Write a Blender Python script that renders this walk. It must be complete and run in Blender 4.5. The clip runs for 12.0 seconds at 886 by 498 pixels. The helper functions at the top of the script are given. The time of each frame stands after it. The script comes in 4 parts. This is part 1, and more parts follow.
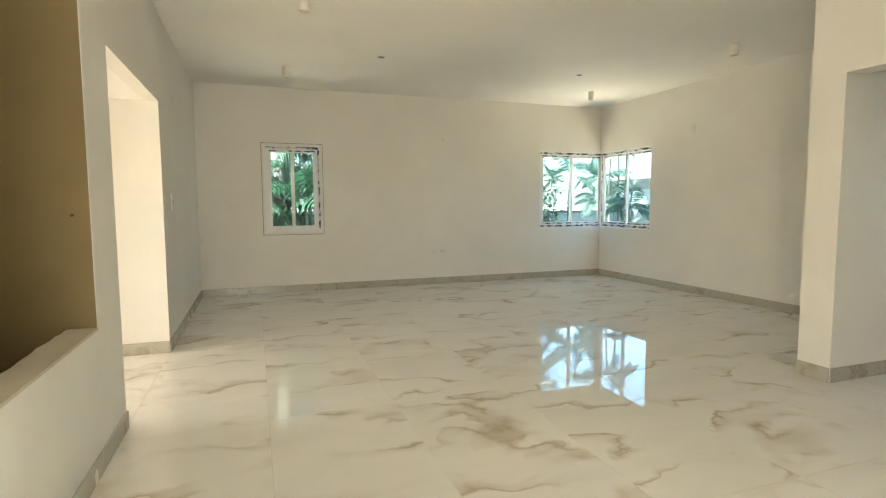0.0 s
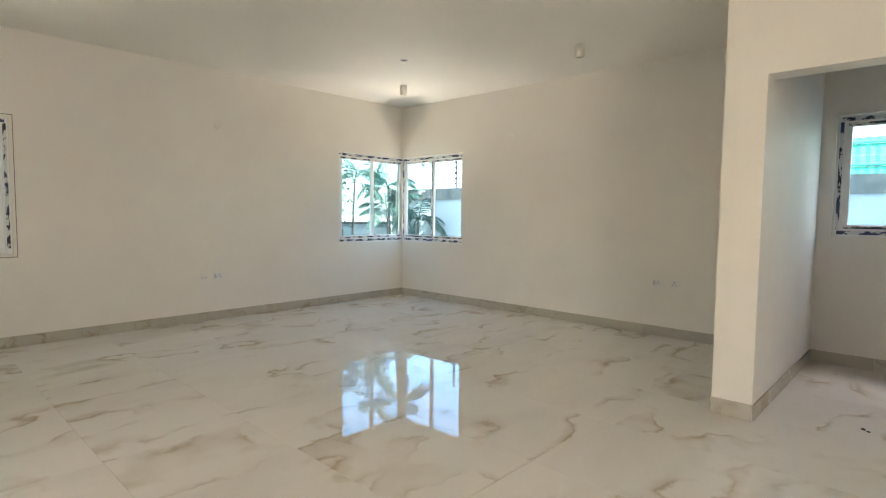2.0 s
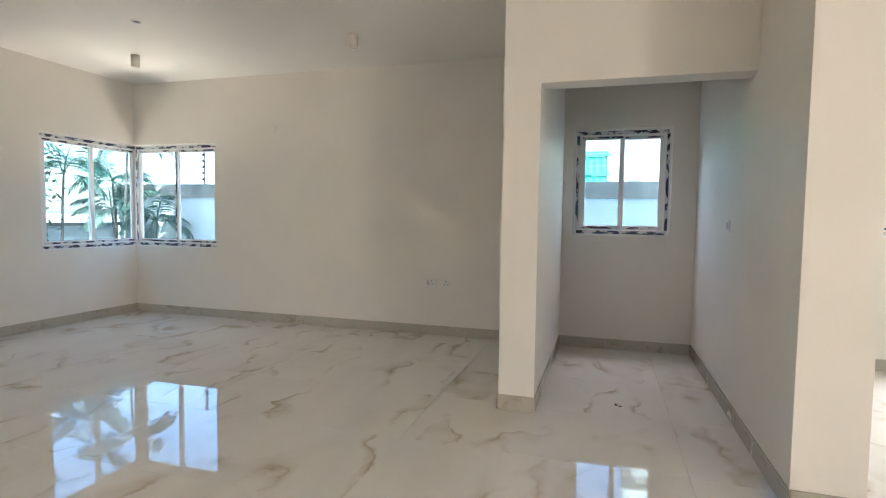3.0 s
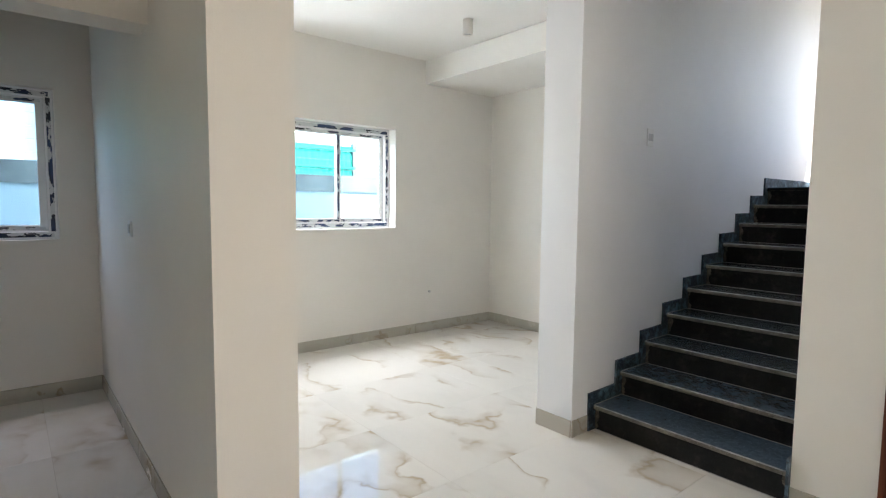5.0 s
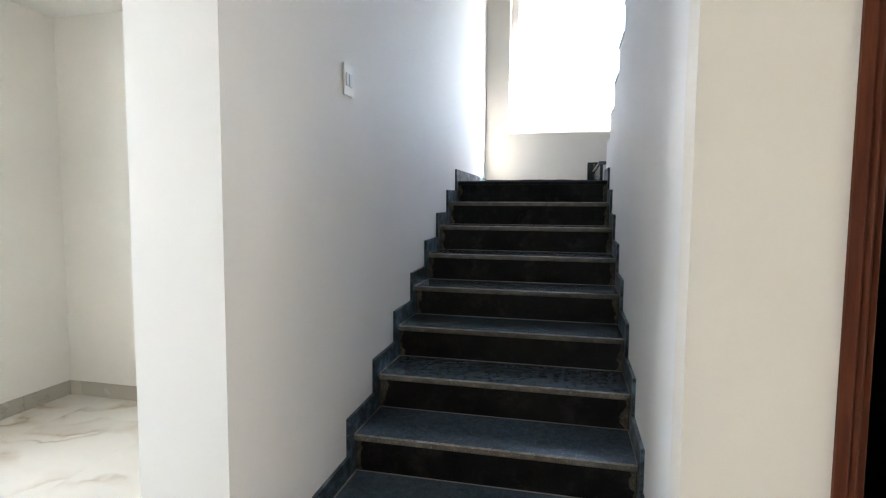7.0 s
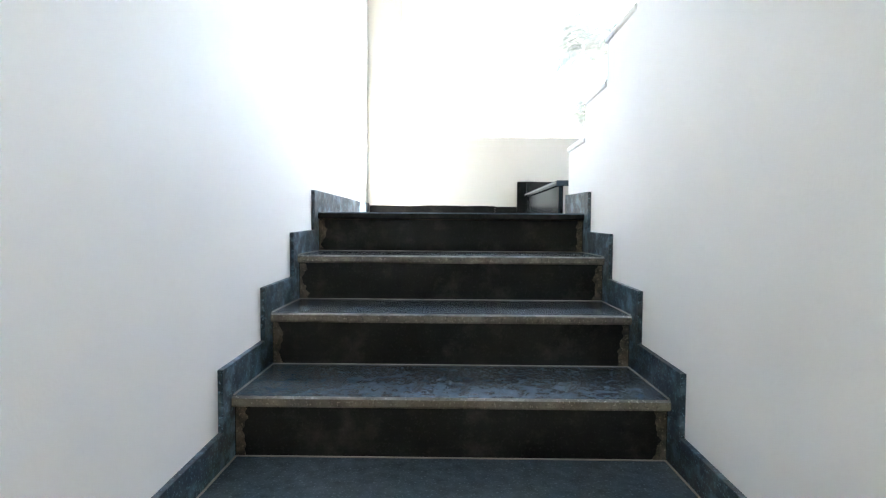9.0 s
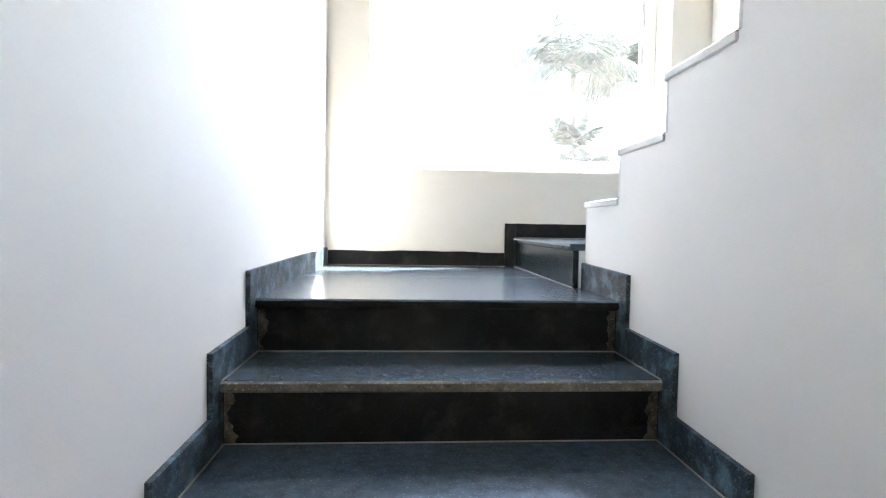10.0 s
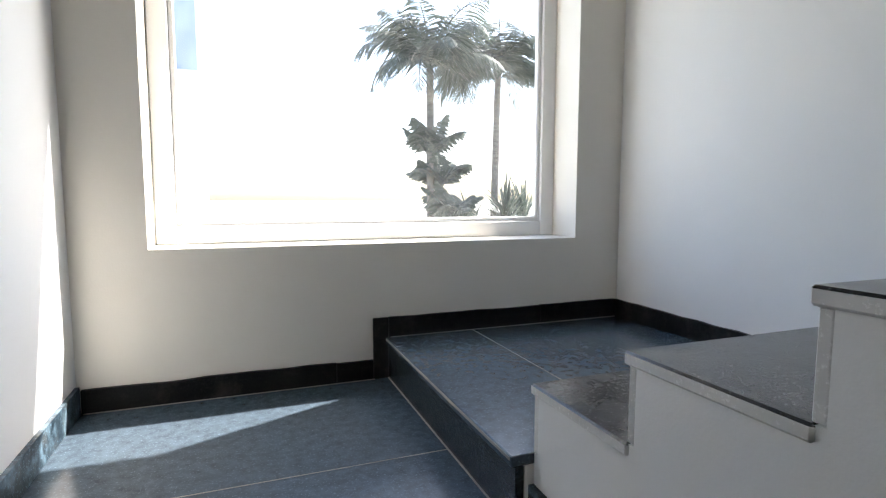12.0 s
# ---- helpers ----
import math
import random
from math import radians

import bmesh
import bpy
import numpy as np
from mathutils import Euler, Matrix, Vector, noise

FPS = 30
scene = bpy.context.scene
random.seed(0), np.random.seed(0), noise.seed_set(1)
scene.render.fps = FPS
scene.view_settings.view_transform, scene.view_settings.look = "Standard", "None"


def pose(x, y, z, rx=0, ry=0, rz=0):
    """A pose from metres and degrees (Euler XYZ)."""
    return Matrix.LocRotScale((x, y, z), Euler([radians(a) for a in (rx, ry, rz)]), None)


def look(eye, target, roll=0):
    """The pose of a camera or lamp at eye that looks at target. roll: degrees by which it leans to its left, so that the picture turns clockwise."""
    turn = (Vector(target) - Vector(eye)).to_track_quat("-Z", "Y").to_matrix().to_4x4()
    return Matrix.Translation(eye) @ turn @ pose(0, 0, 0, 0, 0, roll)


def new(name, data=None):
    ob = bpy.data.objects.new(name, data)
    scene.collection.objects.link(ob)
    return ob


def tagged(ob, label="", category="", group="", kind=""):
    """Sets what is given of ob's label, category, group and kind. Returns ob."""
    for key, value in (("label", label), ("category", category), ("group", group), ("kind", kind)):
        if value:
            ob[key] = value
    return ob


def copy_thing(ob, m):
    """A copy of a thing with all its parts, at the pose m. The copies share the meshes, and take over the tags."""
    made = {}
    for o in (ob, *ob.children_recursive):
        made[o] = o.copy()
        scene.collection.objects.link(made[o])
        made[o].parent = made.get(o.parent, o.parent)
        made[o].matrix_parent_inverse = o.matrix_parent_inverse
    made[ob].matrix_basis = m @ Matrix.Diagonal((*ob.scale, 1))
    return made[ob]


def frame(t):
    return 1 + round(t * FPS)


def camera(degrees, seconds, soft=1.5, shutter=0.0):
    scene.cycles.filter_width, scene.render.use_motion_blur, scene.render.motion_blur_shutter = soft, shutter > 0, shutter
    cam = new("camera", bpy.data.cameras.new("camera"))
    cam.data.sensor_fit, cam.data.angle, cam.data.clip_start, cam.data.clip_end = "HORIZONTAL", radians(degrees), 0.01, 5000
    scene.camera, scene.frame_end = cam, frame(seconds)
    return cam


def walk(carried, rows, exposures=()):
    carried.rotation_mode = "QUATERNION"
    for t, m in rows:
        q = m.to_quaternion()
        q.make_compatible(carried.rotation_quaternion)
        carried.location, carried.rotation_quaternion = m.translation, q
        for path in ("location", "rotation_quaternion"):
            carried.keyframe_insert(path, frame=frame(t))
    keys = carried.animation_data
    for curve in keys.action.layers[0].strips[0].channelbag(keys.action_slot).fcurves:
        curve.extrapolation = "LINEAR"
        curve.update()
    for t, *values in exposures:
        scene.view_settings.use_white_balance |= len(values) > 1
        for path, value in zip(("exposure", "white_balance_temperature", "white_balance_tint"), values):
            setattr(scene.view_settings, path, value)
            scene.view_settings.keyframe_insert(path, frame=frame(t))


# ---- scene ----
# ---- camera ----
cam = camera(79.8, 12.0, soft=1.2)
PATH = [
    (0, (1.969, 1.489, 1.368), (2.633, 3.368, 1.198), -0.3),
    (0.5, (2.002, 1.964, 1.365), (2.702, 3.831, 1.202), -0.2),
    (1, (1.956, 2.453, 1.374), (2.815, 4.254, 1.233), 0.3),
    (1.5, (2.031, 2.937, 1.373), (3.175, 4.573, 1.242), 0.7),
    (2, (2.051, 3.347, 1.373), (3.507, 4.712, 1.242), 0.6),
    (2.5, (2.152, 3.597, 1.377), (3.871, 4.611, 1.242), 0.5),
    (3, (2.318, 3.766, 1.374), (4.228, 4.347, 1.255), 0.8),
    (3.5, (2.422, 3.845, 1.387), (4.417, 3.941, 1.277), 1.1),
    (3.7, (2.462, 3.866, 1.383), (4.454, 3.725, 1.273), 1.0),
    (5.3, (3.441, 3.245, 1.494), (4.809, 1.795, 1.326), 0.7),
    (5.5, (3.571, 3.115, 1.483), (4.809, 1.553, 1.314), 0.8),
    (6, (3.887, 2.712, 1.486), (4.824, 0.952, 1.321), 0.8),
    (6.5, (4.184, 2.337, 1.477), (4.847, 0.458, 1.304), 0.5),
    (8.5, (4.633, 0.371, 1.521), (4.743, -1.623, 1.419), 0.4),
    (9, (4.688, -0.03, 1.641), (4.709, -2.028, 1.555), 0.4),
    (9.5, (4.712, -0.375, 1.786), (4.659, -2.373, 1.706), 0.6),
    (10, (4.792, -0.66, 1.929), (4.655, -2.654, 1.848), 1.0),
    (10.5, (4.78, -0.924, 2.054), (4.563, -2.911, 1.971), 1.4),
    (11, (4.739, -1.192, 2.174), (4.413, -3.161, 2.048), 0.7),
    (11.5, (4.767, -1.405, 2.325), (4.282, -3.34, 2.176), 0.4),
    (12, (4.709, -1.676, 2.462), (3.999, -3.535, 2.272), 0.1),
]
EXPOSURES = [
    (0, 3.64, 7450, 8), (1.0, 3.67, 7380, 9), (1.5, 3.7, 7200, 10), (2.5, 3.47, 6800, 19), (3.5, 3.45, 6520, 17), (5.5, 3.0, 6300, 16), (6.5, 3.26, 6350, 16),
    (8.5, 4.5, 6400, 8), (9.0, 4.72, 6450, 11), (9.5, 4.65, 6500, 13), (10.0, 4.32, 6580, 14), (10.5, 3.38, 6620, 14), (11.0, 2.98, 6580, 14), (11.5, 2.75, 6540, 14), (12, 2.5, 6520, 14),
]
walk(cam, [(t, look(e, g, r)) for t, e, g, r in PATH], EXPOSURES)

# ---- sky, sun and daylight at the openings ----
SUN_WAY = Vector((0.80, 0.335, -1.0)).normalized()
world = bpy.data.worlds.new("sky")
scene.world = world
world.use_nodes = True
wn = world.node_tree
sky = wn.nodes.new("ShaderNodeTexSky")
sky.sky_type = "NISHITA"
sky.sun_disc = False
sky.sun_elevation = math.asin(-SUN_WAY.z)
sky.sun_rotation = math.atan2(-SUN_WAY.x, -SUN_WAY.y)
sky.air_density, sky.dust_density = 1.0, 2.5
wn.nodes["Background"].inputs["Strength"].default_value = 0.15
wn.links.new(sky.outputs[0], wn.nodes["Background"].inputs["Color"])

sun = new("sun", bpy.data.lights.new("sun", "SUN"))
sun.data.energy, sun.data.angle, sun.data.color = 3.7, radians(0.6), (1.0, 0.95, 0.86)
sun.matrix_world = Matrix.Translation((-20, -10, 25)) @ SUN_WAY.to_track_quat("-Z", "Y").to_matrix().to_4x4()


def daylight(name, centre, way, width, height, power, color=(0.93, 0.97, 1.0)):
    """An added area lamp outside one opening, standing in for light from outdoors."""
    ob = new(name, bpy.data.lights.new(name, "AREA"))
    ob.data.shape, ob.data.size, ob.data.size_y = "RECTANGLE", width, height
    ob.data.energy, ob.data.color = power, color
    ob.matrix_world = look(centre, Vector(centre) + Vector(way))
    return ob


# ---- materials ----
def mat(name, color=(0.8, 0.8, 0.8), rough=0.5, metal=0.0):
    m = bpy.data.materials.new(name)
    m.use_nodes = True
    b = m.node_tree.nodes["Principled BSDF"]
    b.inputs["Base Color"].default_value = (*color, 1)
    b.inputs["Roughness"].default_value = rough
    b.inputs["Metallic"].default_value = metal
    return m


class Web:
    """Short hand for a material's nodes."""

    def __init__(self, m):
        self.t = m.node_tree
        self.b = self.t.nodes["Principled BSDF"]

    def n(self, kind, **values):
        node = self.t.nodes.new(kind)
        for k, v in values.items():
            node.inputs[k.replace("_", " ")].default_value = v
        return node

    def l(self, a, b):
        self.t.links.new(a, b)

    def coords(self, which="Object", scale=(1, 1, 1), turn=(0, 0, 0), random_shift=0.0):
        c = self.n("ShaderNodeTexCoord")
        mp = self.n("ShaderNodeMapping")
        mp.inputs["Scale"].default_value = scale
        mp.inputs["Rotation"].default_value = turn
        out = c.outputs[which]
        if random_shift:
            info = self.n("ShaderNodeObjectInfo")
            mul = self.n("ShaderNodeVectorMath")
            mul.operation = "MULTIPLY_ADD"
            mul.inputs[1].default_value = (random_shift, random_shift * 1.7, random_shift * 0.6)
            self.l(info.outputs["Random"], mul.inputs[0])
            self.l(out, mul.inputs[2])
            out = mul.outputs[0]
        self.l(out, mp.inputs[0])
        return mp.outputs[0]

    def geo(self, scale=(1, 1, 1)):
        g = self.n("ShaderNodeNewGeometry")
        mp = self.n("ShaderNodeMapping")
        mp.inputs["Scale"].default_value = scale
        self.l(g.outputs["Position"], mp.inputs[0])
        return mp.outputs[0]

    def noise(self, vec, scale, detail=4.0, rough=0.55, distort=0.0):
        t = self.n("ShaderNodeTexNoise", Scale=scale, Detail=detail, Roughness=rough, Distortion=distort)
        self.l(vec, t.inputs["Vector"])
        return t.outputs["Fac"]

    def ramp(self, fac, stops):
        r = self.n("ShaderNodeValToRGB")
        e = r.color_ramp.elements
        while len(e) < len(stops):
            e.new(0.5)
        for el, (p, c) in zip(e, stops):
            el.position = p
            el.color = (*c, 1) if len(c) == 3 else c
        self.l(fac, r.inputs[0])
        return r.outputs[0]

    def mix(self, fac, a, b, how="MIX"):
        m = self.n("ShaderNodeMix")
        m.data_type, m.blend_type = "RGBA", how
        for sock, v in ((m.inputs[0], fac), (m.inputs[6], a), (m.inputs[7], b)):
            if isinstance(v, tuple):
                sock.default_value = (*v, 1)
            elif isinstance(v, float):
                sock.default_value = v
            else:
                self.l(v, sock)
        return m.outputs[2]

    def math(self, op, a, b=0.0):
        m = self.n("ShaderNodeMath")
        m.operation = op
        for sock, v in ((m.inputs[0], a), (m.inputs[1], b)):
            if isinstance(v, float):
                sock.default_value = v
            else:
                self.l(v, sock)
        return m.outputs[0]

    def bump(self, height, strength, distance=0.01):
        b = self.n("ShaderNodeBump", Strength=strength, Distance=distance)
        self.l(height, b.inputs["Height"])
        self.l(b.outputs[0], self.b.inputs["Normal"])


def paint(name, color, rough=0.62, spread=0.05):
    """Rolled emulsion on plaster: faint broad unevenness, roller grain, a few scuffs."""
    m = mat(name, color, rough)
    w = Web(m)
    p = w.geo()
    big = w.noise(p, 0.9, 3.0)
    fine = w.noise(p, 14.0, 3.0)
    lo = tuple(c * (1 - spread) for c in color)
    hi = tuple(min(1.0, c * (1 + spread * 0.6)) for c in color)
    base = w.ramp(big, [(0.3, lo), (0.7, hi)])
    col = w.mix(w.math("MULTIPLY", fine, 0.10), base, tuple(c * 0.9 for c in color))
    w.l(col, w.b.inputs["Base Color"])
    w.bump(w.math("ADD", w.noise(p, 160.0, 2.0), w.math("MULTIPLY", big, 3.0)), 0.10, 0.004)
    return m


def marble(name, base, vein, shift, gloss=0.028, density=1.0):
    """Glazed stone-look tile: cloudy ground, short slanting veins that come and go."""
    m = mat(name, base, gloss)
    w = Web(m)
    v = w.coords("Object", (1, 1, 1), (0, 0, radians(-24)), shift)
    v2 = w.coords("Object", (0.74, 1.7, 1.5), (0, 0, radians(-24)), shift)
    cloud = w.noise(v2, 1.3, 5.0, 0.6, 0.4)
    ground = w.ramp(cloud, [(0.30, tuple(c * 0.93 for c in base)), (0.5, base), (0.75, tuple(min(1, c * 1.04) for c in base))])
    # a vein runs where a warped noise passes its middle value: crisp on one side, smoked on the other
    warp = w.n("ShaderNodeTexNoise", Scale=2.6 * density, Detail=3.0)
    w.l(v, warp.inputs["Vector"])
    wv = w.n("ShaderNodeVectorMath")
    wv.operation = "MULTIPLY_ADD"
    wv.inputs[1].default_value = (0.60, 0.60, 0.0)
    w.l(warp.outputs["Color"], wv.inputs[0])
    w.l(v2, wv.inputs[2])
    n1 = w.noise(wv.outputs[0], 0.95 * density, 1.6, 0.45, 0.3)
    off = w.math("SUBTRACT", n1, 0.5)
    line = w.math("ABSOLUTE", off)
    thin = w.ramp(line, [(0.0, (1, 1, 1)), (0.006, (0.7, 0.7, 0.7)), (0.022, (0.0, 0.0, 0.0))])
    smoke = w.ramp(w.math("ADD", off, 0.5), [(0.425, (0, 0, 0)), (0.496, (1, 1, 1)), (0.503, (0.35, 0.35, 0.35)), (0.53, (0, 0, 0))])
    patch = w.noise(v, 1.5 * density, 2.0)
    mask = w.ramp(patch, [(0.46, (0, 0, 0)), (0.58, (1, 1, 1))])
    soft = w.ramp(patch, [(0.40, (0, 0, 0)), (0.60, (1, 1, 1))])
    grain = w.ramp(w.noise(v, 11.0, 4.0, 0.6), [(0.3, (0.2, 0.2, 0.2)), (0.65, (1, 1, 1))])
    c1 = w.mix(w.math("MULTIPLY", w.math("MULTIPLY", smoke, soft), 0.74), ground, tuple(0.6 * p + 0.4 * q for p, q in zip(vein, base)))
    c2 = w.mix(w.math("MULTIPLY", w.math("MULTIPLY", w.math("MULTIPLY", thin, mask), grain), 0.66), c1, vein)
    w.l(c2, w.b.inputs["Base Color"])
    w.l(w.ramp(w.noise(v, 5.0, 3.0), [(0.3, (gloss,) * 3), (0.8, (gloss * 2.0,) * 3)]), w.b.inputs["Roughness"])
    w.bump(w.noise(v, 3.0, 2.0), 0.008, 0.004)
    return m


def stone(name, dark, light, rough, dust, pits=0.0, cloud=3.0, relief=0.09, span=(0.38, 0.68), even=False):
    """Dark stone: blue-grey clouds, fine speckle, chipped pits, dry dust left from building."""
    m = mat(name, dark, rough)
    w = Web(m)
    p = w.geo()
    c = w.ramp(w.noise(p, cloud, 4.0, 0.6), [(span[0], dark), (span[1], light)])
    grit = w.ramp(w.noise(p, 38.0, 4.0, 0.7), [(0.42, (0, 0, 0)), (0.62, (1, 1, 1))])
    c = w.mix(w.math("MULTIPLY", grit, 0.35), c, tuple(0.65 * q + 0.35 * r for q, r in zip(dark, light)))
    spk = w.ramp(w.noise(p, 150.0, 2.0), [(0.58, (0, 0, 0)), (0.72, (1, 1, 1))])
    c = w.mix(w.math("MULTIPLY", spk, 0.45), c, tuple(min(1, q * 2.4) for q in light))
    smear = w.ramp(w.noise(p, 9.0, 6.0, 0.7), [(0.52, (0, 0, 0)), (0.80, (1, 1, 1))])
    c = w.mix(w.math("MULTIPLY", smear, dust), c, (0.34, 0.31, 0.26))
    high = w.noise(p, 75.0, 4.0, 0.65)
    if pits:
        chip = w.ramp(w.noise(p, 95.0, 3.0, 0.6), [(0.59, (0, 0, 0)), (0.66, (1, 1, 1))])
        c = w.mix(w.math("MULTIPLY", chip, pits), c, tuple(q * 0.3 for q in dark))
        high = w.math("SUBTRACT", high, chip)
    w.l(c, w.b.inputs["Base Color"])
    if not even:
        w.l(w.ramp(w.noise(p, 14.0, 4.0), [(0.3, (rough * 0.8,) * 3), (0.75, (min(1, rough * 1.5),) * 3)]), w.b.inputs["Roughness"])
    w.bump(high, relief, 0.003)
    return m


def streaky(name, color, other, scale, stretch, rough, rel=0.1):
    m = mat(name, color, rough)
    w = Web(m)
    v = w.coords("Object", stretch, (0, 0, 0), 3.0)
    w.l(w.ramp(w.noise(v, scale, 6.0, 0.62, 0.5), [(0.3, color), (0.72, other)]), w.b.inputs["Base Color"])
    w.bump(w.noise(v, scale * 3, 3.0), rel, 0.003)
    return m


M_WALL = paint("wall_paint", (0.80, 0.765, 0.695))
M_CEIL = paint("ceiling_paint", (0.86, 0.835, 0.775), 0.7, 0.03)
M_STAIRWALL = paint("stair_wall_paint", (0.80, 0.80, 0.79))
M_FLOOR = marble("marble_tile", (0.74, 0.705, 0.63), (0.35, 0.24, 0.10), 37.0, 0.012, 1.2)
M_SKIRT = marble("skirting_marble", (0.47, 0.44, 0.365), (0.27, 0.20, 0.11), 19.0, 0.16, 2.4)
M_GROUT = mat("grout", (0.44, 0.385, 0.28), 0.9)
# tread blue-grey holds the sky's reflection, so far paler than the risers
M_STONE = stone("black_stone_tread_sky_tint", (0.043, 0.060, 0.079), (0.080, 0.112, 0.144), 0.22, 0.0, 0.0, 34.0, 0.03, (0.30, 0.70), True)
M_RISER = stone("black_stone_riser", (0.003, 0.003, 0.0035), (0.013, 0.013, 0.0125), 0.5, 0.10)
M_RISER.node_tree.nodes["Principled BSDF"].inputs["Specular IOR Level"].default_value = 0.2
# step face lightened for the reflection it shows at a low angle
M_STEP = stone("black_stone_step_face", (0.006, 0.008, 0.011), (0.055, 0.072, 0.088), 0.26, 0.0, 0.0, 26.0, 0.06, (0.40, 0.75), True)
M_STRIP = stone("black_stone_skirting", (0.005, 0.014, 0.024), (0.12, 0.195, 0.25), 0.40, 0.22, 0.0, 17.0, 0.09, (0.49, 0.68))
M_PALE = mat("pale_grout", (0.26, 0.25, 0.23), 0.85)
M_SMEAR = stone("dried_cement", (0.030, 0.026, 0.020), (0.16, 0.135, 0.098), 0.8, 0.2, 0.5, 22.0)
M_EDGE = stone("worn_stone_edge", (0.085, 0.074, 0.056), (0.21, 0.185, 0.145), 0.7, 0.3, 0.5, 14.0)
M_LIP = stone("scuffed_stone_lip", (0.14, 0.14, 0.14), (0.34, 0.34, 0.33), 0.6, 0.2, 0.3, 16.0)
M_GREY = stone("grey_stone_tread", (0.030, 0.029, 0.029), (0.10, 0.10, 0.10), 0.17, 0.12, 0.0, 7.0)
M_GREYEDGE = stone("pale_stone_edge", (0.62, 0.61, 0.59), (0.74, 0.73, 0.71), 0.6, 0.1)
M_CEMENT = paint("bare_cement", (0.21, 0.155, 0.07), 0.9, 0.22)
M_SILL = paint("rough_plaster", (0.60, 0.53, 0.40), 0.9, 0.12)
M_UPVC = paint("upvc", (0.82, 0.82, 0.81), 0.35, 0.02)
M_PLATE = mat("white_plastic", (0.74, 0.73, 0.70), 0.35)
M_ROCKER = mat("grey_rocker", (0.50, 0.50, 0.49), 0.4)
M_DARKHOLE = mat("socket_hole", (0.05, 0.05, 0.05), 0.7)
M_LAMP = mat("lamp_housing", (0.74, 0.70, 0.62), 0.45)
M_LENS = mat("lamp_lens", (0.86, 0.85, 0.80), 0.2)
M_STEEL = mat("brushed_steel", (0.60, 0.59, 0.57), 0.3, 1.0)
M_WOOD = streaky("teak_frame", (0.062, 0.013, 0.005), (0.120, 0.031, 0.010), 6.0, (9, 9, 0.7), 0.6)
M_WOOD.node_tree.nodes["Principled BSDF"].inputs["Specular IOR Level"].default_value = 0.2
# dark tile, darkened further with the unlit toilet's shade
M_SHADETILE = stone("dark_tile_shaded", (0.014, 0.012, 0.010), (0.030, 0.026, 0.022), 0.37, 0.04)
M_CERAMIC = mat("white_ceramic", (0.78, 0.76, 0.72), 0.12)
M_BUCKET = mat("bucket_plastic", (0.035, 0.036, 0.040), 0.4)
M_LABEL = mat("bucket_label", (0.34, 0.34, 0.33), 0.5)
M_INK = mat("ink", (0.03, 0.03, 0.035), 0.5)
M_GROUND = streaky("dry_ground", (0.30, 0.27, 0.22), (0.42, 0.39, 0.33), 1.2, (1, 1, 1), 0.95, 0.4)
M_BOUND = paint("boundary_paint", (0.43, 0.485, 0.53), 0.85, 0.10)
M_COPING = stone("coping_cement", (0.13, 0.13, 0.13), (0.24, 0.24, 0.235), 0.9, 0.3)
M_GREEN = streaky("green_sheet", (0.012, 0.36, 0.27), (0.02, 0.46, 0.35), 1.5, (1, 1, 1), 0.55, 0.1)
M_HOUSE = paint("house_paint", (0.74, 0.73, 0.71), 0.8, 0.06)
M_BLUE = paint("blue_paint", (0.30, 0.36, 0.52), 0.7, 0.2)
M_BARK = streaky("palm_bark", (0.09, 0.082, 0.07), (0.20, 0.185, 0.165), 5.0, (1, 1, 6), 0.9, 0.5)
M_DGLASS = mat("far_window", (0.05, 0.06, 0.07), 0.1)


def leafy(name, a, b):
    m = mat(name, a, 0.5)
    w = Web(m)
    g = w.n("ShaderNodeNewGeometry")
    w.l(w.ramp(g.outputs["Random Per Island"], [(0.0, a), (1.0, b)]), w.b.inputs["Base Color"])
    w.b.inputs["Subsurface Weight"].default_value = 0.0
    tr = w.n("ShaderNodeBsdfTranslucent")
    w.l(w.ramp(g.outputs["Random Per Island"], [(0.0, a), (1.0, b)]), tr.inputs["Color"])
    ms = w.n("ShaderNodeMixShader")
    ms.inputs[0].default_value = 0.35
    out = w.t.nodes["Material Output"]
    w.l(w.b.outputs[0], ms.inputs[1])
    w.l(tr.outputs[0], ms.inputs[2])
    w.l(ms.outputs[0], out.inputs["Surface"])
    return m


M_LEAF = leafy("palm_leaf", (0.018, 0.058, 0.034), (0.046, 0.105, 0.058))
# greyed green: the landing window's glare put into the leaf colour
M_LEAF3 = leafy("glare_washed_palm_leaf", (0.040, 0.055, 0.046), (0.095, 0.115, 0.098))
# paler copy of palm_leaf, with the corner garden's sunlight in its colour
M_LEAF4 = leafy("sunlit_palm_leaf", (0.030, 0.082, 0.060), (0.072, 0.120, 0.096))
M_LEAF2 = leafy("shrub_leaf", (0.020, 0.055, 0.026), (0.050, 0.105, 0.045))

# clear glazing with a weak mirror of the room
M_GLASS = mat("window_glass", (1, 1, 1), 0.0)
_w = Web(M_GLASS)
_tr = _w.n("ShaderNodeBsdfTransparent")
_tr.inputs["Color"].default_value = (0.70, 0.87, 0.92, 1)
_gl = _w.n("ShaderNodeBsdfGlossy", Roughness=0.02)
_lw = _w.n("ShaderNodeLayerWeight", Blend=0.5)
_fr = _w.math("ADD", _w.math("MULTIPLY", _w.math("POWER", _lw.outputs["Facing"], 5.0), 0.7), 0.03)
_ms = _w.n("ShaderNodeMixShader")
_w.l(_fr, _ms.inputs[0])
_w.l(_tr.outputs[0], _ms.inputs[1])
_w.l(_gl.outputs[0], _ms.inputs[2])
_w.l(_ms.outputs[0], _w.t.nodes["Material Output"].inputs["Surface"])

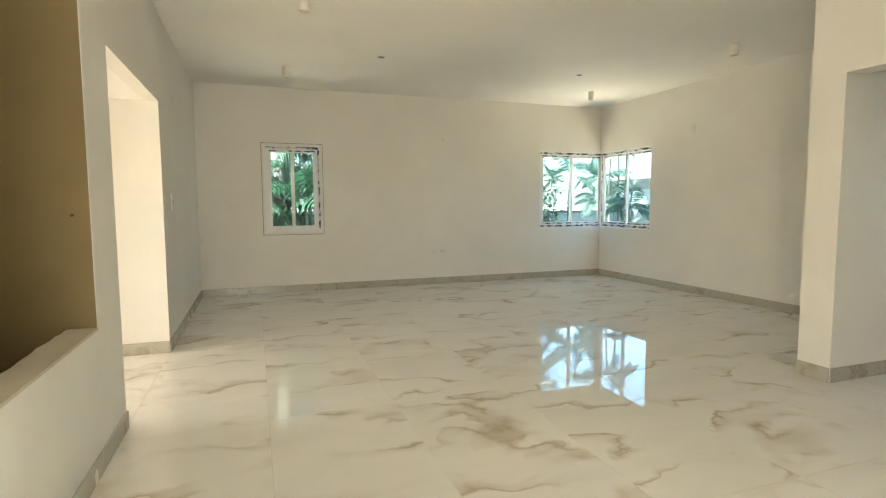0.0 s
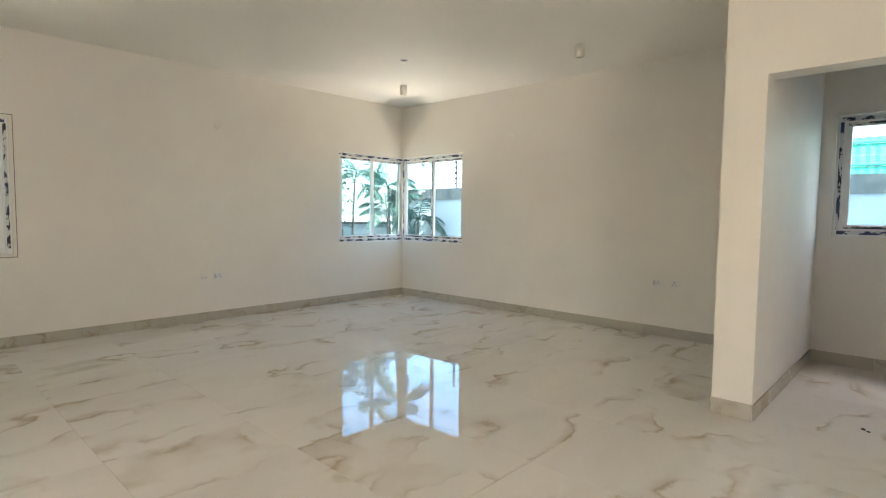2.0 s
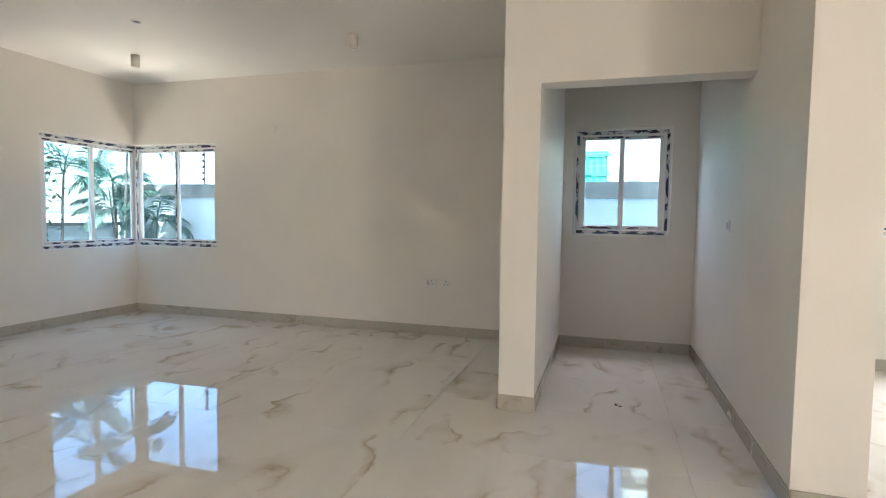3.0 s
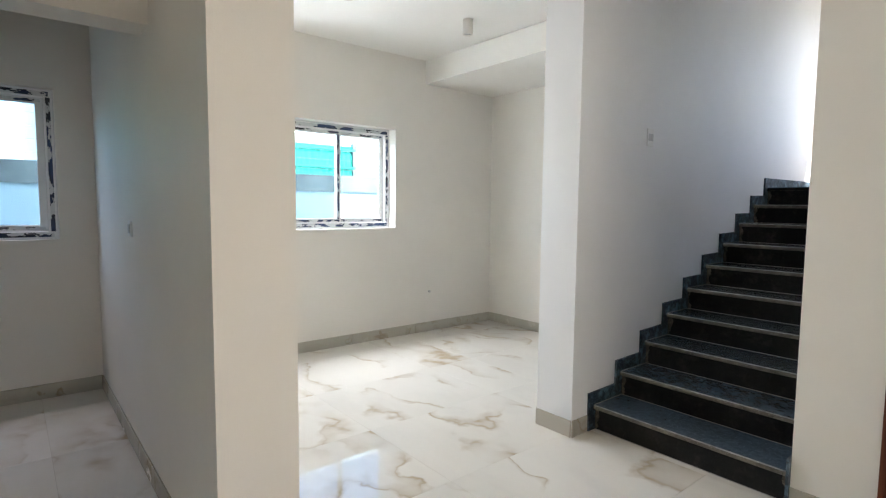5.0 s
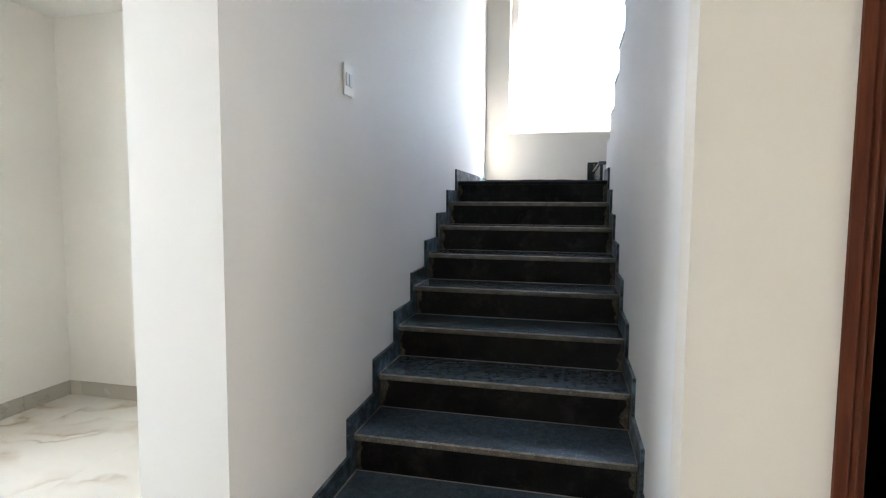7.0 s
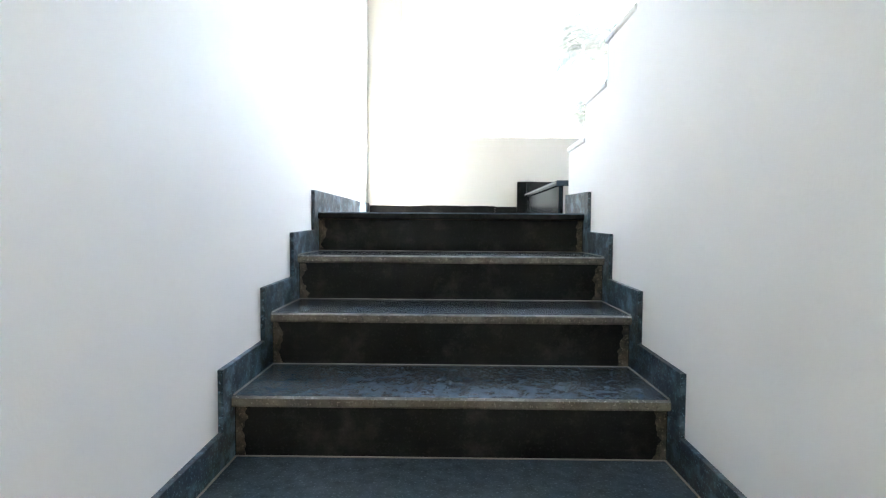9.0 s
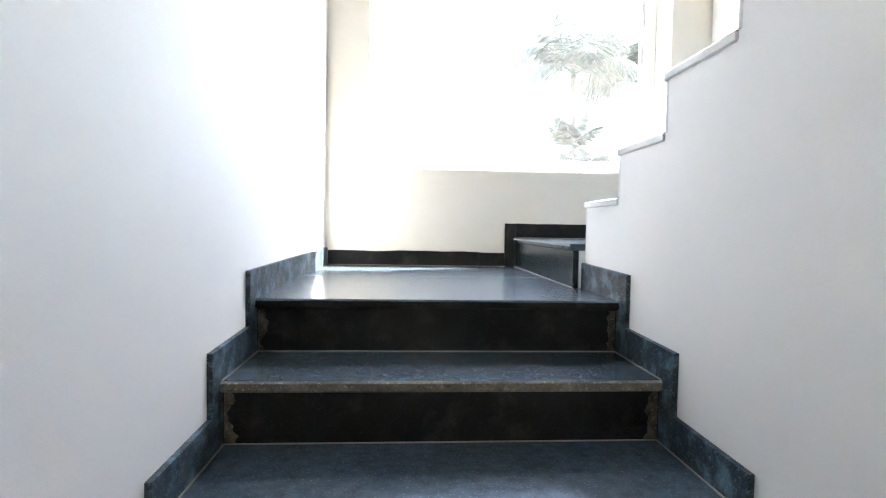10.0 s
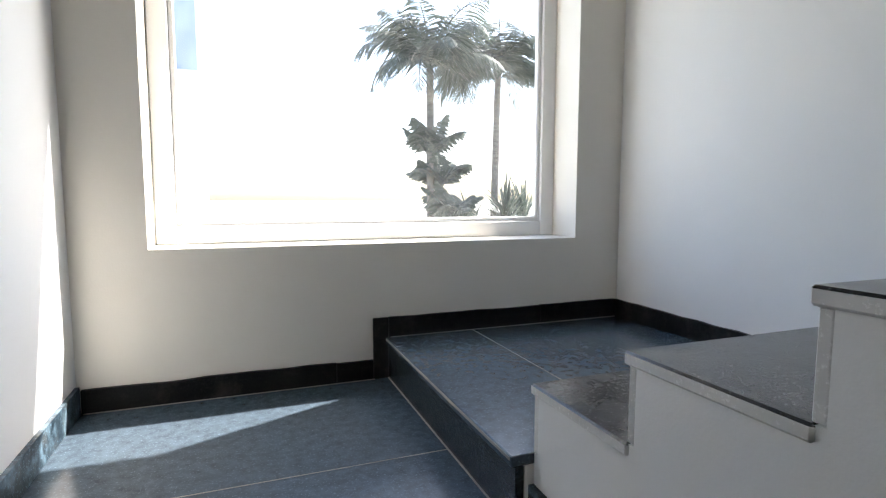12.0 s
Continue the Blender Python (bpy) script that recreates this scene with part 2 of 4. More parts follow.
# clear pane with dried builders' dust on it
M_DUSTY = mat("dusty_glass", (1, 1, 1), 0.0)
_w = Web(M_DUSTY)
_tr = _w.n("ShaderNodeBsdfTransparent")
_tr.inputs["Color"].default_value = (0.94, 0.97, 0.97, 1)
_tl = _w.n("ShaderNodeBsdfTranslucent")
_tl.inputs["Color"].default_value = (0.85, 0.86, 0.86, 1)
_ms = _w.n("ShaderNodeMixShader")
_w.l(_w.ramp(_w.noise(_w.geo(), 2.2, 5.0, 0.6, 0.3), [(0.35, (0.006, 0.006, 0.006)), (0.75, (0.028, 0.028, 0.028))]), _ms.inputs[0])
_w.l(_tr.outputs[0], _ms.inputs[1])
_w.l(_tl.outputs[0], _ms.inputs[2])
_w.l(_ms.outputs[0], _w.t.nodes["Material Output"].inputs["Surface"])

# printed protective film still stuck to the window profiles
def printed_film(name, stretch):
    """White film with broken dark bars of print along its length."""
    m = mat(name, (0.7, 0.7, 0.7), 0.3)
    w = Web(m)
    p = w.geo(stretch)
    n = w.math("ADD", w.math("MULTIPLY", w.noise(p, 10.0, 2.0, 0.5), 0.7), w.math("MULTIPLY", w.noise(p, 34.0, 3.0, 0.6), 0.3))
    k = w.ramp(n, [(0.485, (0, 0, 0)), (0.515, (1, 1, 1))])
    ink = w.ramp(w.noise(p, 5.0, 1.0), [(0.4, (0.008, 0.010, 0.018)), (0.7, (0.025, 0.055, 0.14))])
    w.l(w.mix(k, (0.66, 0.67, 0.66), ink), w.b.inputs["Base Color"])
    return m


M_FILM = printed_film("printed_film", (0.95, 0.95, 2.2))
M_FILM_UP = printed_film("printed_film_upright", (2.2, 2.2, 0.95))

# ---- building blocks ----
def link_mesh(name, bm, material, parent=None):
    me = bpy.data.meshes.new(name)
    bm.normal_update()
    bm.to_mesh(me)
    bm.free()
    for m in (material if isinstance(material, (list, tuple)) else [material]):
        me.materials.append(m)
    ob = new(name, me)
    if parent is not None:
        ob.parent = parent
    return ob


def part(name, bm, material, parent, label=""):
    ob = link_mesh(name, bm, material, parent)
    return tagged(ob, label) if label else ob


def thing(name, m, label, category, group="", kind=""):
    ob = new(name)
    ob.empty_display_size = 0.1
    ob.matrix_world = m
    return tagged(ob, label, category, group, kind)


def add_box(bm, a, b, mi=0):
    x0, y0, z0 = (min(p, q) for p, q in zip(a, b))
    x1, y1, z1 = (max(p, q) for p, q in zip(a, b))
    v = [bm.verts.new(c) for c in ((x0, y0, z0), (x1, y0, z0), (x1, y1, z0), (x0, y1, z0), (x0, y0, z1), (x1, y0, z1), (x1, y1, z1), (x0, y1, z1))]
    for f in ((0, 3, 2, 1), (4, 5, 6, 7), (0, 1, 5, 4), (1, 2, 6, 5), (2, 3, 7, 6), (3, 0, 4, 7)):
        bm.faces.new([v[i] for i in f]).material_index = mi
    return v


def box(a, b, bevel=0.0, segments=1):
    bm = bmesh.new()
    add_box(bm, a, b)
    if bevel:
        bmesh.ops.bevel(bm, geom=bm.edges[:], offset=bevel, segments=segments, affect="EDGES", profile=0.5)
    return bm


def boxes(*pairs):
    bm = bmesh.new()
    for a, b in pairs:
        add_box(bm, a, b)
    return bm


def extrude_profile(points, x0, x1):
    """A side profile of (y, z), counted counter-clockwise seen from +x, swept from x0 to x1."""
    bm = bmesh.new()
    lo = [bm.verts.new((x0, y, z)) for y, z in points]
    hi = [bm.verts.new((x1, y, z)) for y, z in points]
    bm.faces.new(hi)
    bm.faces.new(lo[::-1])
    k = len(points)
    for i in range(k):
        j = (i + 1) % k
        bm.faces.new((lo[i], lo[j], hi[j], hi[i]))
    bmesh.ops.recalc_face_normals(bm, faces=bm.faces[:])
    return bm


def lathe(rings, segments=28):
    """A turned shape from (radius, z) pairs."""
    bm = bmesh.new()
    loops = []
    for r, z in rings:
        if r < 1e-5:
            loops.append([bm.verts.new((0, 0, z))])
        else:
            loops.append([bm.verts.new((r * math.cos(2 * math.pi * i / segments), r * math.sin(2 * math.pi * i / segments), z)) for i in range(segments)])
    for a, b in zip(loops, loops[1:]):
        for i in range(segments):
            j = (i + 1) % segments
            q = [a[i % len(a)], a[j % len(a)], b[j % len(b)], b[i % len(b)]]
            q = list(dict.fromkeys(q))
            if len(q) > 2:
                bm.faces.new(q)
    bmesh.ops.recalc_face_normals(bm, faces=bm.faces[:])
    for f in bm.faces:
        f.smooth = True
    return bm


def loft(rings, smooth=True, caps=True):
    bm = bmesh.new()
    loops = [[bm.verts.new(p) for p in r] for r in rings]
    k = len(loops[0])
    for a, b in zip(loops, loops[1:]):
        for i in range(k):
            j = (i + 1) % k
            bm.faces.new((a[i], a[j], b[j], b[i])).smooth = smooth
    if caps:
        bm.faces.new(loops[0][::-1])
        bm.faces.new(loops[-1])
    bmesh.ops.recalc_face_normals(bm, faces=bm.faces[:])
    return bm


def wall(name, m, length, height, thick, material, openings=(), z0=0.0, label=""):
    """A wall in its own frame: along x, its room face at y = 0, its body towards +y; openings are (x0, x1, z0, z1)."""
    us = sorted({0.0, length, *(c for o in openings for c in o[:2] if 0 < c < length)})
    zs = sorted({z0, height, *(c for o in openings for c in o[2:] if z0 < c < height)})

    def solid(i, k):
        if not (0 <= i < len(us) - 1 and 0 <= k < len(zs) - 1):
            return False
        u, z = (us[i] + us[i + 1]) / 2, (zs[k] + zs[k + 1]) / 2
        return not any(o[0] < u < o[1] and o[2] < z < o[3] for o in openings)

    bm = bmesh.new()
    made = {}

    def v(u, y, z):
        key = (round(u, 5), round(y, 5), round(z, 5))
        if key not in made:
            made[key] = bm.verts.new((u, y, z))
        return made[key]

    for i in range(len(us) - 1):
        for k in range(len(zs) - 1):
            if not solid(i, k):
                continue
            a, b, c, d = us[i], us[i + 1], zs[k], zs[k + 1]
            bm.faces.new((v(a, 0, c), v(b, 0, c), v(b, 0, d), v(a, 0, d)))
            bm.faces.new((v(b, thick, c), v(a, thick, c), v(a, thick, d), v(b, thick, d)))
            if not solid(i - 1, k):
                bm.faces.new((v(a, thick, c), v(a, 0, c), v(a, 0, d), v(a, thick, d)))
            if not solid(i + 1, k):
                bm.faces.new((v(b, 0, c), v(b, thick, c), v(b, thick, d), v(b, 0, d)))
            if not solid(i, k - 1):
                bm.faces.new((v(a, thick, c), v(b, thick, c), v(b, 0, c), v(a, 0, c)))
            if not solid(i, k + 1):
                bm.faces.new((v(a, 0, d), v(b, 0, d), v(b, thick, d), v(a, thick, d)))
    ob = link_mesh(name, bm, material)
    ob.matrix_world = m
    return tagged(ob, label or "off-white painted plaster wall", "wall", kind="structure")


# ---- the plan, in metres ----
XW, XE, YN = 1.18, 8.17, 10.05        # living room: west, east and north faces
H = 3.14                              # ceiling
LINTEL = 2.30
PIL_X, PIL_Y0, PIL_Y1 = 6.03, 4.21, 4.465
FIN_X, FIN_Y0, FIN_Y1 = 5.137, 2.582, 2.89
YS_DIN = -1.415                       # dining room's south face
SX0, SX1 = 4.09, 5.27                 # stair: between its walls
ST_Y = 0.665                          # north end of the wall beside the stair
ST_X2 = 5.56
RISE, GOING, NOSE_Y = 0.17, 0.3076, 0.445
LAND_Z, LAND_Y, YS_ST = 1.70, -2.323, -3.83
XW_ST = 2.95                          # stairwell's west face
WC_Y = 0.47                           # north face of the toilet's wall
TOP = 5.6                             # stairwell ceiling
GROUND = -0.45

WIN_1 = (2.11, 2.965, 0.93, 2.275)
WIN_CN = (6.87, 8.42, 0.914, 2.315)
WIN_CE = (8.69, 10.05, 0.914, 2.315)
WIN_AL = (3.13, 4.095, 1.205, 2.325)
WIN_DI = (0.07, 1.33, 1.24, 2.33)
WIN_ST = (3.204, 5.025, 2.275, 3.88)

# ---- floor, walls and ceilings ----
slab = link_mesh("floor", boxes(((XW - 3.2, YS_ST - 0.3, -0.25), (XE + 0.25, YN + 0.25, -0.012))), M_GROUT)
tagged(slab, "marble-look tiled floor with fine grey joints", "floor", kind="structure")

wall("wall_north", pose(XW - 0.23, YN, 0), XE + 0.25 - XW + 0.23, H, 0.25, M_WALL,
     [(WIN_1[0] - XW + 0.23, WIN_1[1] - XW + 0.23, *WIN_1[2:]), (WIN_CN[0] - XW + 0.23, 99, *WIN_CN[2:])])
E_TOP = YN
# the last opening is unseen, added for the dining side lamp
wall("wall_east", pose(XE, E_TOP, 0, 0, 0, -90), E_TOP - YS_DIN + 0.25, H, 0.25, M_WALL,
     [(-1, E_TOP - WIN_CE[0], *WIN_CE[2:]), (E_TOP - WIN_AL[1], E_TOP - WIN_AL[0], *WIN_AL[2:]), (E_TOP - WIN_DI[1], E_TOP - WIN_DI[0], *WIN_DI[2:]), (E_TOP - 2.45, E_TOP - 1.58, *WIN_DI[2:])])
# west wall: shaft opening with a sill, passage opening
wall("wall_west", pose(XW, WC_Y - 0.23, 0, 0, 0, 90), YN - WC_Y + 0.23, H, 0.115, M_WALL,
     [(2.9 - WC_Y + 0.23, 4.635 - WC_Y + 0.23, 0.73, 2.75), (5.131 - WC_Y + 0.23, 6.91 - WC_Y + 0.23, -1, LINTEL)])
wall("wall_pillar", pose(PIL_X, PIL_Y0, 0), XE - PIL_X, H, PIL_Y1 - PIL_Y0, M_WALL)
wall("wall_alcove_header", pose(PIL_X, PIL_Y0, 0, 0, 0, -90), PIL_Y0 - FIN_Y1, H, 0.20, M_WALL, z0=LINTEL)
wall("wall_fin", pose(FIN_X, FIN_Y0, 0), XE - FIN_X, H, FIN_Y1 - FIN_Y0, M_WALL)
wall("wall_dining_south", pose(XE, YS_DIN, 0, 0, 0, 180), XE - ST_X2, H, 0.23, M_WALL)
wall("wall_stair_east", pose(SX1, ST_Y, 0, 0, 0, -90), ST_Y - YS_ST, TOP, ST_X2 - SX1, M_STAIRWALL)
wall("wall_stair_south", pose(ST_X2, YS_ST, 0, 0, 0, 180), ST_X2 - XW_ST + 0.25, TOP, 0.28, M_WALL,
     [(ST_X2 - WIN_ST[1], ST_X2 - WIN_ST[0], *WIN_ST[2:])])
wall("wall_stair_west", pose(XW_ST, YS_ST, 0, 0, 0, 90), WC_Y - 0.23 - YS_ST, TOP, 0.25, M_STAIRWALL, z0=1.6)
# the second opening is unseen, added for the living room's fill lamp
wall("wall_toilet_front", pose(SX0, WC_Y, 0, 0, 0, 180), SX0 - XW, H, 0.12, M_WALL, [(SX0 - 3.70, SX0 - 2.84, -1, 2.36), (SX0 - 2.05, SX0 - 1.25, -1, 2.45)])
# all toilet faces share the colour that holds the room's shade
TOI = [(-2.42, 0.0), (WC_Y - 0.125, 0.0), (WC_Y - 0.125, 2.60), (-2.42, 1.70)]
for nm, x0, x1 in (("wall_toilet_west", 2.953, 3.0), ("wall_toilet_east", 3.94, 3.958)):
    tagged(link_mesh(nm, extrude_profile(TOI, x0, x1), M_SHADETILE), "dark tiled toilet wall with shadow put into its colour", "wall", kind="structure")
wall("wall_toilet_south", pose(3.94, -2.32, 0, 0, 0, 180), 0.94, 1.70, 0.1, M_SHADETILE, label="dark tiled toilet wall with shadow put into its colour")
tagged(link_mesh("ceiling_toilet", extrude_profile([(-2.42, 1.701), (WC_Y - 0.125, 2.601), (WC_Y - 0.125, 2.66), (-2.42, 1.715)], 3.0, 3.94), M_SHADETILE), "sloping toilet ceiling under the stair, coloured dark as in shadow", "ceiling", kind="structure")
wall("wall_hall_upper", pose(SX1, WC_Y + 0.02, 0, 0, 0, 180), SX1 - XW_ST, TOP, 0.2, M_STAIRWALL, z0=H + 0.02)
wall("wall_passage_north", pose(XW - 3.0, 6.91, 0), 3.0 - 0.115, LINTEL, 0.12, M_WALL)
wall("wall_passage_south", pose(XW - 0.115, 5.131, 0, 0, 0, 180), 3.0 - 0.115, LINTEL, 0.12, M_WALL)
# the hole in the end wall is unseen, added for the passage lamp
wall("wall_passage_end", pose(XW - 3.0, 5.131, 0, 0, 0, 90), 1.78, LINTEL, 0.12, M_WALL, [(0.3, 1.5, 0.9, 2.1)])
# bare shaft behind the sill
wall("wall_shaft_north", pose(XW - 2.0, 4.635, 0), 2.0 - 0.115, H, 0.12, M_CEMENT, z0=-1.5, label="bare brown cement-plastered shaft wall")
wall("wall_shaft_west", pose(XW - 2.0, 2.5, 0, 0, 0, 90), 2.14, H, 0.12, M_CEMENT, z0=-1.5, label="bare brown cement-plastered shaft wall")
wall("wall_shaft_south", pose(XW - 0.115, 2.5, 0, 0, 0, 180), 2.0, H, 0.12, M_CEMENT, z0=-1.5, label="bare brown cement-plastered shaft wall")

ceil = link_mesh("ceiling", boxes(((XW - 2.2, ST_Y - 0.15, H), (XE + 0.25, YN + 0.25, H + 0.16)), ((ST_X2, YS_DIN - 0.23, H), (XE + 0.25, ST_Y - 0.15, H + 0.16)),
                                  ((XW - 0.2, WC_Y - 0.13, H), (SX0, ST_Y - 0.15, H + 0.16))), M_CEIL)
tagged(ceil, "plain off-white painted ceiling", "ceiling", kind="structure")
drop = link_mesh("ceiling_dropped_slab", boxes(((ST_X2, YS_DIN, 2.88), (XE, -0.34, H - 0.004))), M_CEIL)
tagged(drop, "lowered off-white ceiling slab over the dining end", "ceiling", kind="structure")
for nm, a, b, mm in (("ceiling_passage", (XW - 3.0, 5.131, LINTEL), (XW - 0.115, 6.91, LINTEL + 0.12), M_CEIL),
                     ("ceiling_stairwell", (XW_ST - 0.25, YS_ST - 0.28, TOP), (ST_X2, ST_Y, TOP + 0.15), M_CEIL),
                     ("floor_shaft", (XW - 2.1, 2.4, -1.6), (XW - 0.1, 4.75, -1.5), M_CEMENT),
                     # unseen slab, added only to keep sun out of the south opening
                     ("ceiling_sun_block", (-1.2, -3.6, 2.7), (2.65, WC_Y - 0.13, 2.85), M_CEIL)):
    tagged(link_mesh(nm, boxes((a, b)), mm), "plain plastered slab", "ceiling", kind="structure")

tagged(link_mesh("trim_shaft_jamb", boxes(((XW - 0.114, 4.629, 0.74), (XW - 0.003, 4.6348, 2.748))), M_CEMENT), "bare brown cement jamb of the shaft opening", "jamb", kind="structure")
# the storey above the living rooms, closed
for nm, a, b in (("wall_upper_north", (XW - 0.23, YN, H + 0.161), (XE + 0.25, YN + 0.25, 6.4)), ("wall_upper_east", (XE, ST_Y - 0.15, H + 0.161), (XE + 0.25, YN - 0.001, 6.4)),
                 ("wall_upper_west", (XW - 0.23, ST_Y - 0.15, H + 0.161), (XW, YN - 0.001, 6.4)), ("wall_upper_south", (ST_X2 + 0.001, YS_DIN - 0.23, H + 0.161), (XE + 0.25, ST_Y - 0.151, 6.4)),
                 ("ceiling_upper", (XW - 0.23, ST_Y - 0.149, 6.4), (XE + 0.25, YN + 0.25, 6.55))):
    tagged(link_mesh(nm, boxes((a, b)), M_WALL), "plain painted wall of the storey above", "wall", kind="structure")

sill = box((XW - 0.135, 2.9, 0.725), (XW + 0.004, 4.633, 0.739))
bmesh.ops.subdivide_edges(sill, edges=[e for e in sill.edges if abs(e.verts[0].co.y - e.verts[1].co.y) > 1], cuts=40)
for vv in sill.verts:
    if vv.co.x < XW - 0.1:
        vv.co.x += 0.03 * noise.noise((vv.co.y * 6, 3.1, 0.0))
        vv.co.z += 0.006 * noise.noise((vv.co.y * 9, 0.4, 2.0))
tagged(link_mesh("trim_shaft_sill", sill, M_SILL), "rough unfinished plaster sill of the shaft opening", "sill", kind="structure")

# ---- skirting, in lengths with open joints ----
def skirting(name, a, b, z=0.0, height=0.11, thick=0.012, piece=0.83, start=0.0):
    """Along the wall foot from a to b, the room on the left hand."""
    a, b = Vector((*a, 0)), Vector((*b, 0))
    way = (b - a).normalized()
    length = (b - a).length
    m = Matrix.Translation((a.x, a.y, z)) @ Matrix.Rotation(math.atan2(way.y, way.x), 4, "Z")
    base = thing(name, m, "grey veined marble skirting along the wall", "skirting", kind="structure")
    u = -start
    while u < length:
        u0, u1 = max(u, 0), min(u + piece, length)
        if u1 - u0 > 0.01:
            part("skirting_piece", box((u0 + 0.001, 0.0, 0.0), (u1 - 0.001, thick, height), 0.0025), M_SKIRT, base)
        u += piece
    return base


skirting("baseboard", (XE, YN), (XW, YN))
skirting("baseboard", (XE, PIL_Y1), (XE, YN), start=0.3)
skirting("baseboard", (PIL_X, PIL_Y1), (XE, PIL_Y1))
skirting("baseboard", (PIL_X, PIL_Y0), (PIL_X, PIL_Y1))
skirting("baseboard", (XE, PIL_Y0), (PIL_X, PIL_Y0))
skirting("baseboard", (XE, FIN_Y1), (XE, PIL_Y0))
skirting("baseboard", (FIN_X, FIN_Y1), (XE, FIN_Y1), start=0.2)
skirting("baseboard", (FIN_X, FIN_Y0), (FIN_X, FIN_Y1))
skirting("baseboard", (XE, FIN_Y0), (FIN_X, FIN_Y0))
skirting("baseboard", (XE, YS_DIN), (XE, FIN_Y0), start=0.45)
skirting("baseboard", (ST_X2, YS_DIN), (XE, YS_DIN))
skirting("baseboard", (ST_X2, ST_Y), (ST_X2, YS_DIN))
skirting("baseboard", (SX1, ST_Y), (ST_X2, ST_Y))
skirting("baseboard", (SX1, NOSE_Y + 0.06), (SX1, ST_Y))
skirting("baseboard", (3.75, WC_Y), (SX0, WC_Y))
skirting("baseboard", (XW, YN), (XW, 6.91), start=0.1)
skirting("baseboard", (XW, 6.91), (XW - 2.6, 6.91))
skirting("baseboard", (XW, 5.131), (XW, 2.45), start=0.25)


# ---- windows ----
def ring(w, z0, z1, bar, y0, y1, x0=0.0, bevel=0.004):
    """A four-sided frame."""
    bm = bmesh.new()
    for a, b in (((x0, y0, z0), (x0 + bar, y1, z1)), ((x0 + w - bar, y0, z0), (x0 + w, y1, z1)),
                 ((x0 + bar, y0, z0), (x0 + w - bar, y1, z0 + bar)), ((x0 + bar, y0, z1 - bar), (x0 + w - bar, y1, z1))):
        add_box(bm, a, b)
    bmesh.ops.bevel(bm, geom=bm.edges[:], offset=bevel, segments=1, affect="EDGES")
    return bm


def sliding_window(name, m, w, z0, z1, setback, label, trim=False, film="tblr"):
    """Two sliding sashes in a white plastic frame; x along the wall, y outwards."""
    win = thing(name, m, label, "window", kind="structure")
    fb, d0 = 0.060, setback
    part("frame", ring(w, z0, z1, fb, d0, d0 + 0.075), M_UPVC, win)
    if trim:
        part("surround", ring(w + 0.05, z0 - 0.025, z1 + 0.025, 0.032, -0.012, 0.02, -0.025), M_WALL, win, "cream painted flat window surround")
        part("joint", ring(w + 0.062, z0 - 0.031, z1 + 0.031, 0.012, -0.003, 0.001, -0.031, 0.0005), M_SMEAR, win, "thin dark line round the surround")
    iw = w - 2 * fb
    sb = 0.052
    for i in range(2):
        sx = fb + (0 if i == 0 else iw / 2 - sb / 2)
        sw = iw / 2 + sb / 2
        y = d0 + (0.012 if i == 0 else 0.038)
        sash = part("sash", ring(sw, z0 + fb - 0.004, z1 - fb + 0.004, sb, y, y + 0.024, sx), M_UPVC, win)
        pane = part("pane", box((sx + sb - 0.004, y + 0.009, z0 + fb + sb - 0.008), (sx + sw - sb + 0.004, y + 0.015, z1 - fb - sb + 0.008)), M_GLASS, sash)
        pane.visible_shadow = False
        for k, za, zb in (("t", z1 - fb - 0.034, z1 - fb - 0.012), ("b", z0 + fb + 0.012, z0 + fb + 0.034)):
            if k in film:
                part("film_strip", box((sx + 0.02, y - 0.0015, za), (sx + sw - 0.02, y, zb)), M_FILM, sash, "printed film in black and dark blue")
    f = 0.002
    strips = {"t": ((0.03, d0 - f, z1 - 0.052), (w - 0.03, d0, z1 - 0.018)), "b": ((0.03, d0 - f, z0 + 0.018), (w - 0.03, d0, z0 + 0.052)),
              "l": ((0.020, d0 - f, z0 + 0.06), (0.048, d0, z1 - 0.06)), "r": ((w - 0.048, d0 - f, z0 + 0.06), (w - 0.020, d0, z1 - 0.06))}
    for k in film:
        if k in strips:
            part("film_strip", box(*strips[k]), M_FILM if k in "tb" else M_FILM_UP, win, "torn printed protective film in dark blue")
    if "m" in film:
        part("film_strip", box((w / 2 - 0.016, d0 + 0.008, z0 + 0.1), (w / 2 + 0.002, d0 + 0.0115, z1 - 0.1)), M_FILM_UP, win, "torn printed protective film in dark blue")
    return win


LBL = "white plastic two-pane sliding window with printed protective film"
sliding_window("window_1", pose(WIN_1[0], YN, 0), WIN_1[1] - WIN_1[0], WIN_1[2], WIN_1[3], 0.015, LBL + ", palms outside", True, "tr")
sliding_window("window_2", pose(WIN_CN[0], YN, 0), XE + 0.135 - WIN_CN[0], WIN_CN[2], WIN_CN[3], 0.06, LBL + " at the room corner", False, "tb")
sliding_window("window_3", pose(XE, YN + 0.06, 0, 0, 0, -90), YN + 0.06 - WIN_CE[0], WIN_CE[2], WIN_CE[3], 0.06, LBL + " at the room corner", False, "tblm")
sliding_window("window_4", pose(XE, WIN_AL[1], 0, 0, 0, -90), WIN_AL[1] - WIN_AL[0], WIN_AL[2], WIN_AL[3], 0.07, LBL + " in the alcove", False, "tblr")
sliding_window("window_5", pose(XE, WIN_DI[1], 0, 0, 0, -90), WIN_DI[1] - WIN_DI[0], WIN_DI[2], WIN_DI[3], 0.13, LBL + " in the dining room", False, "tblrm")

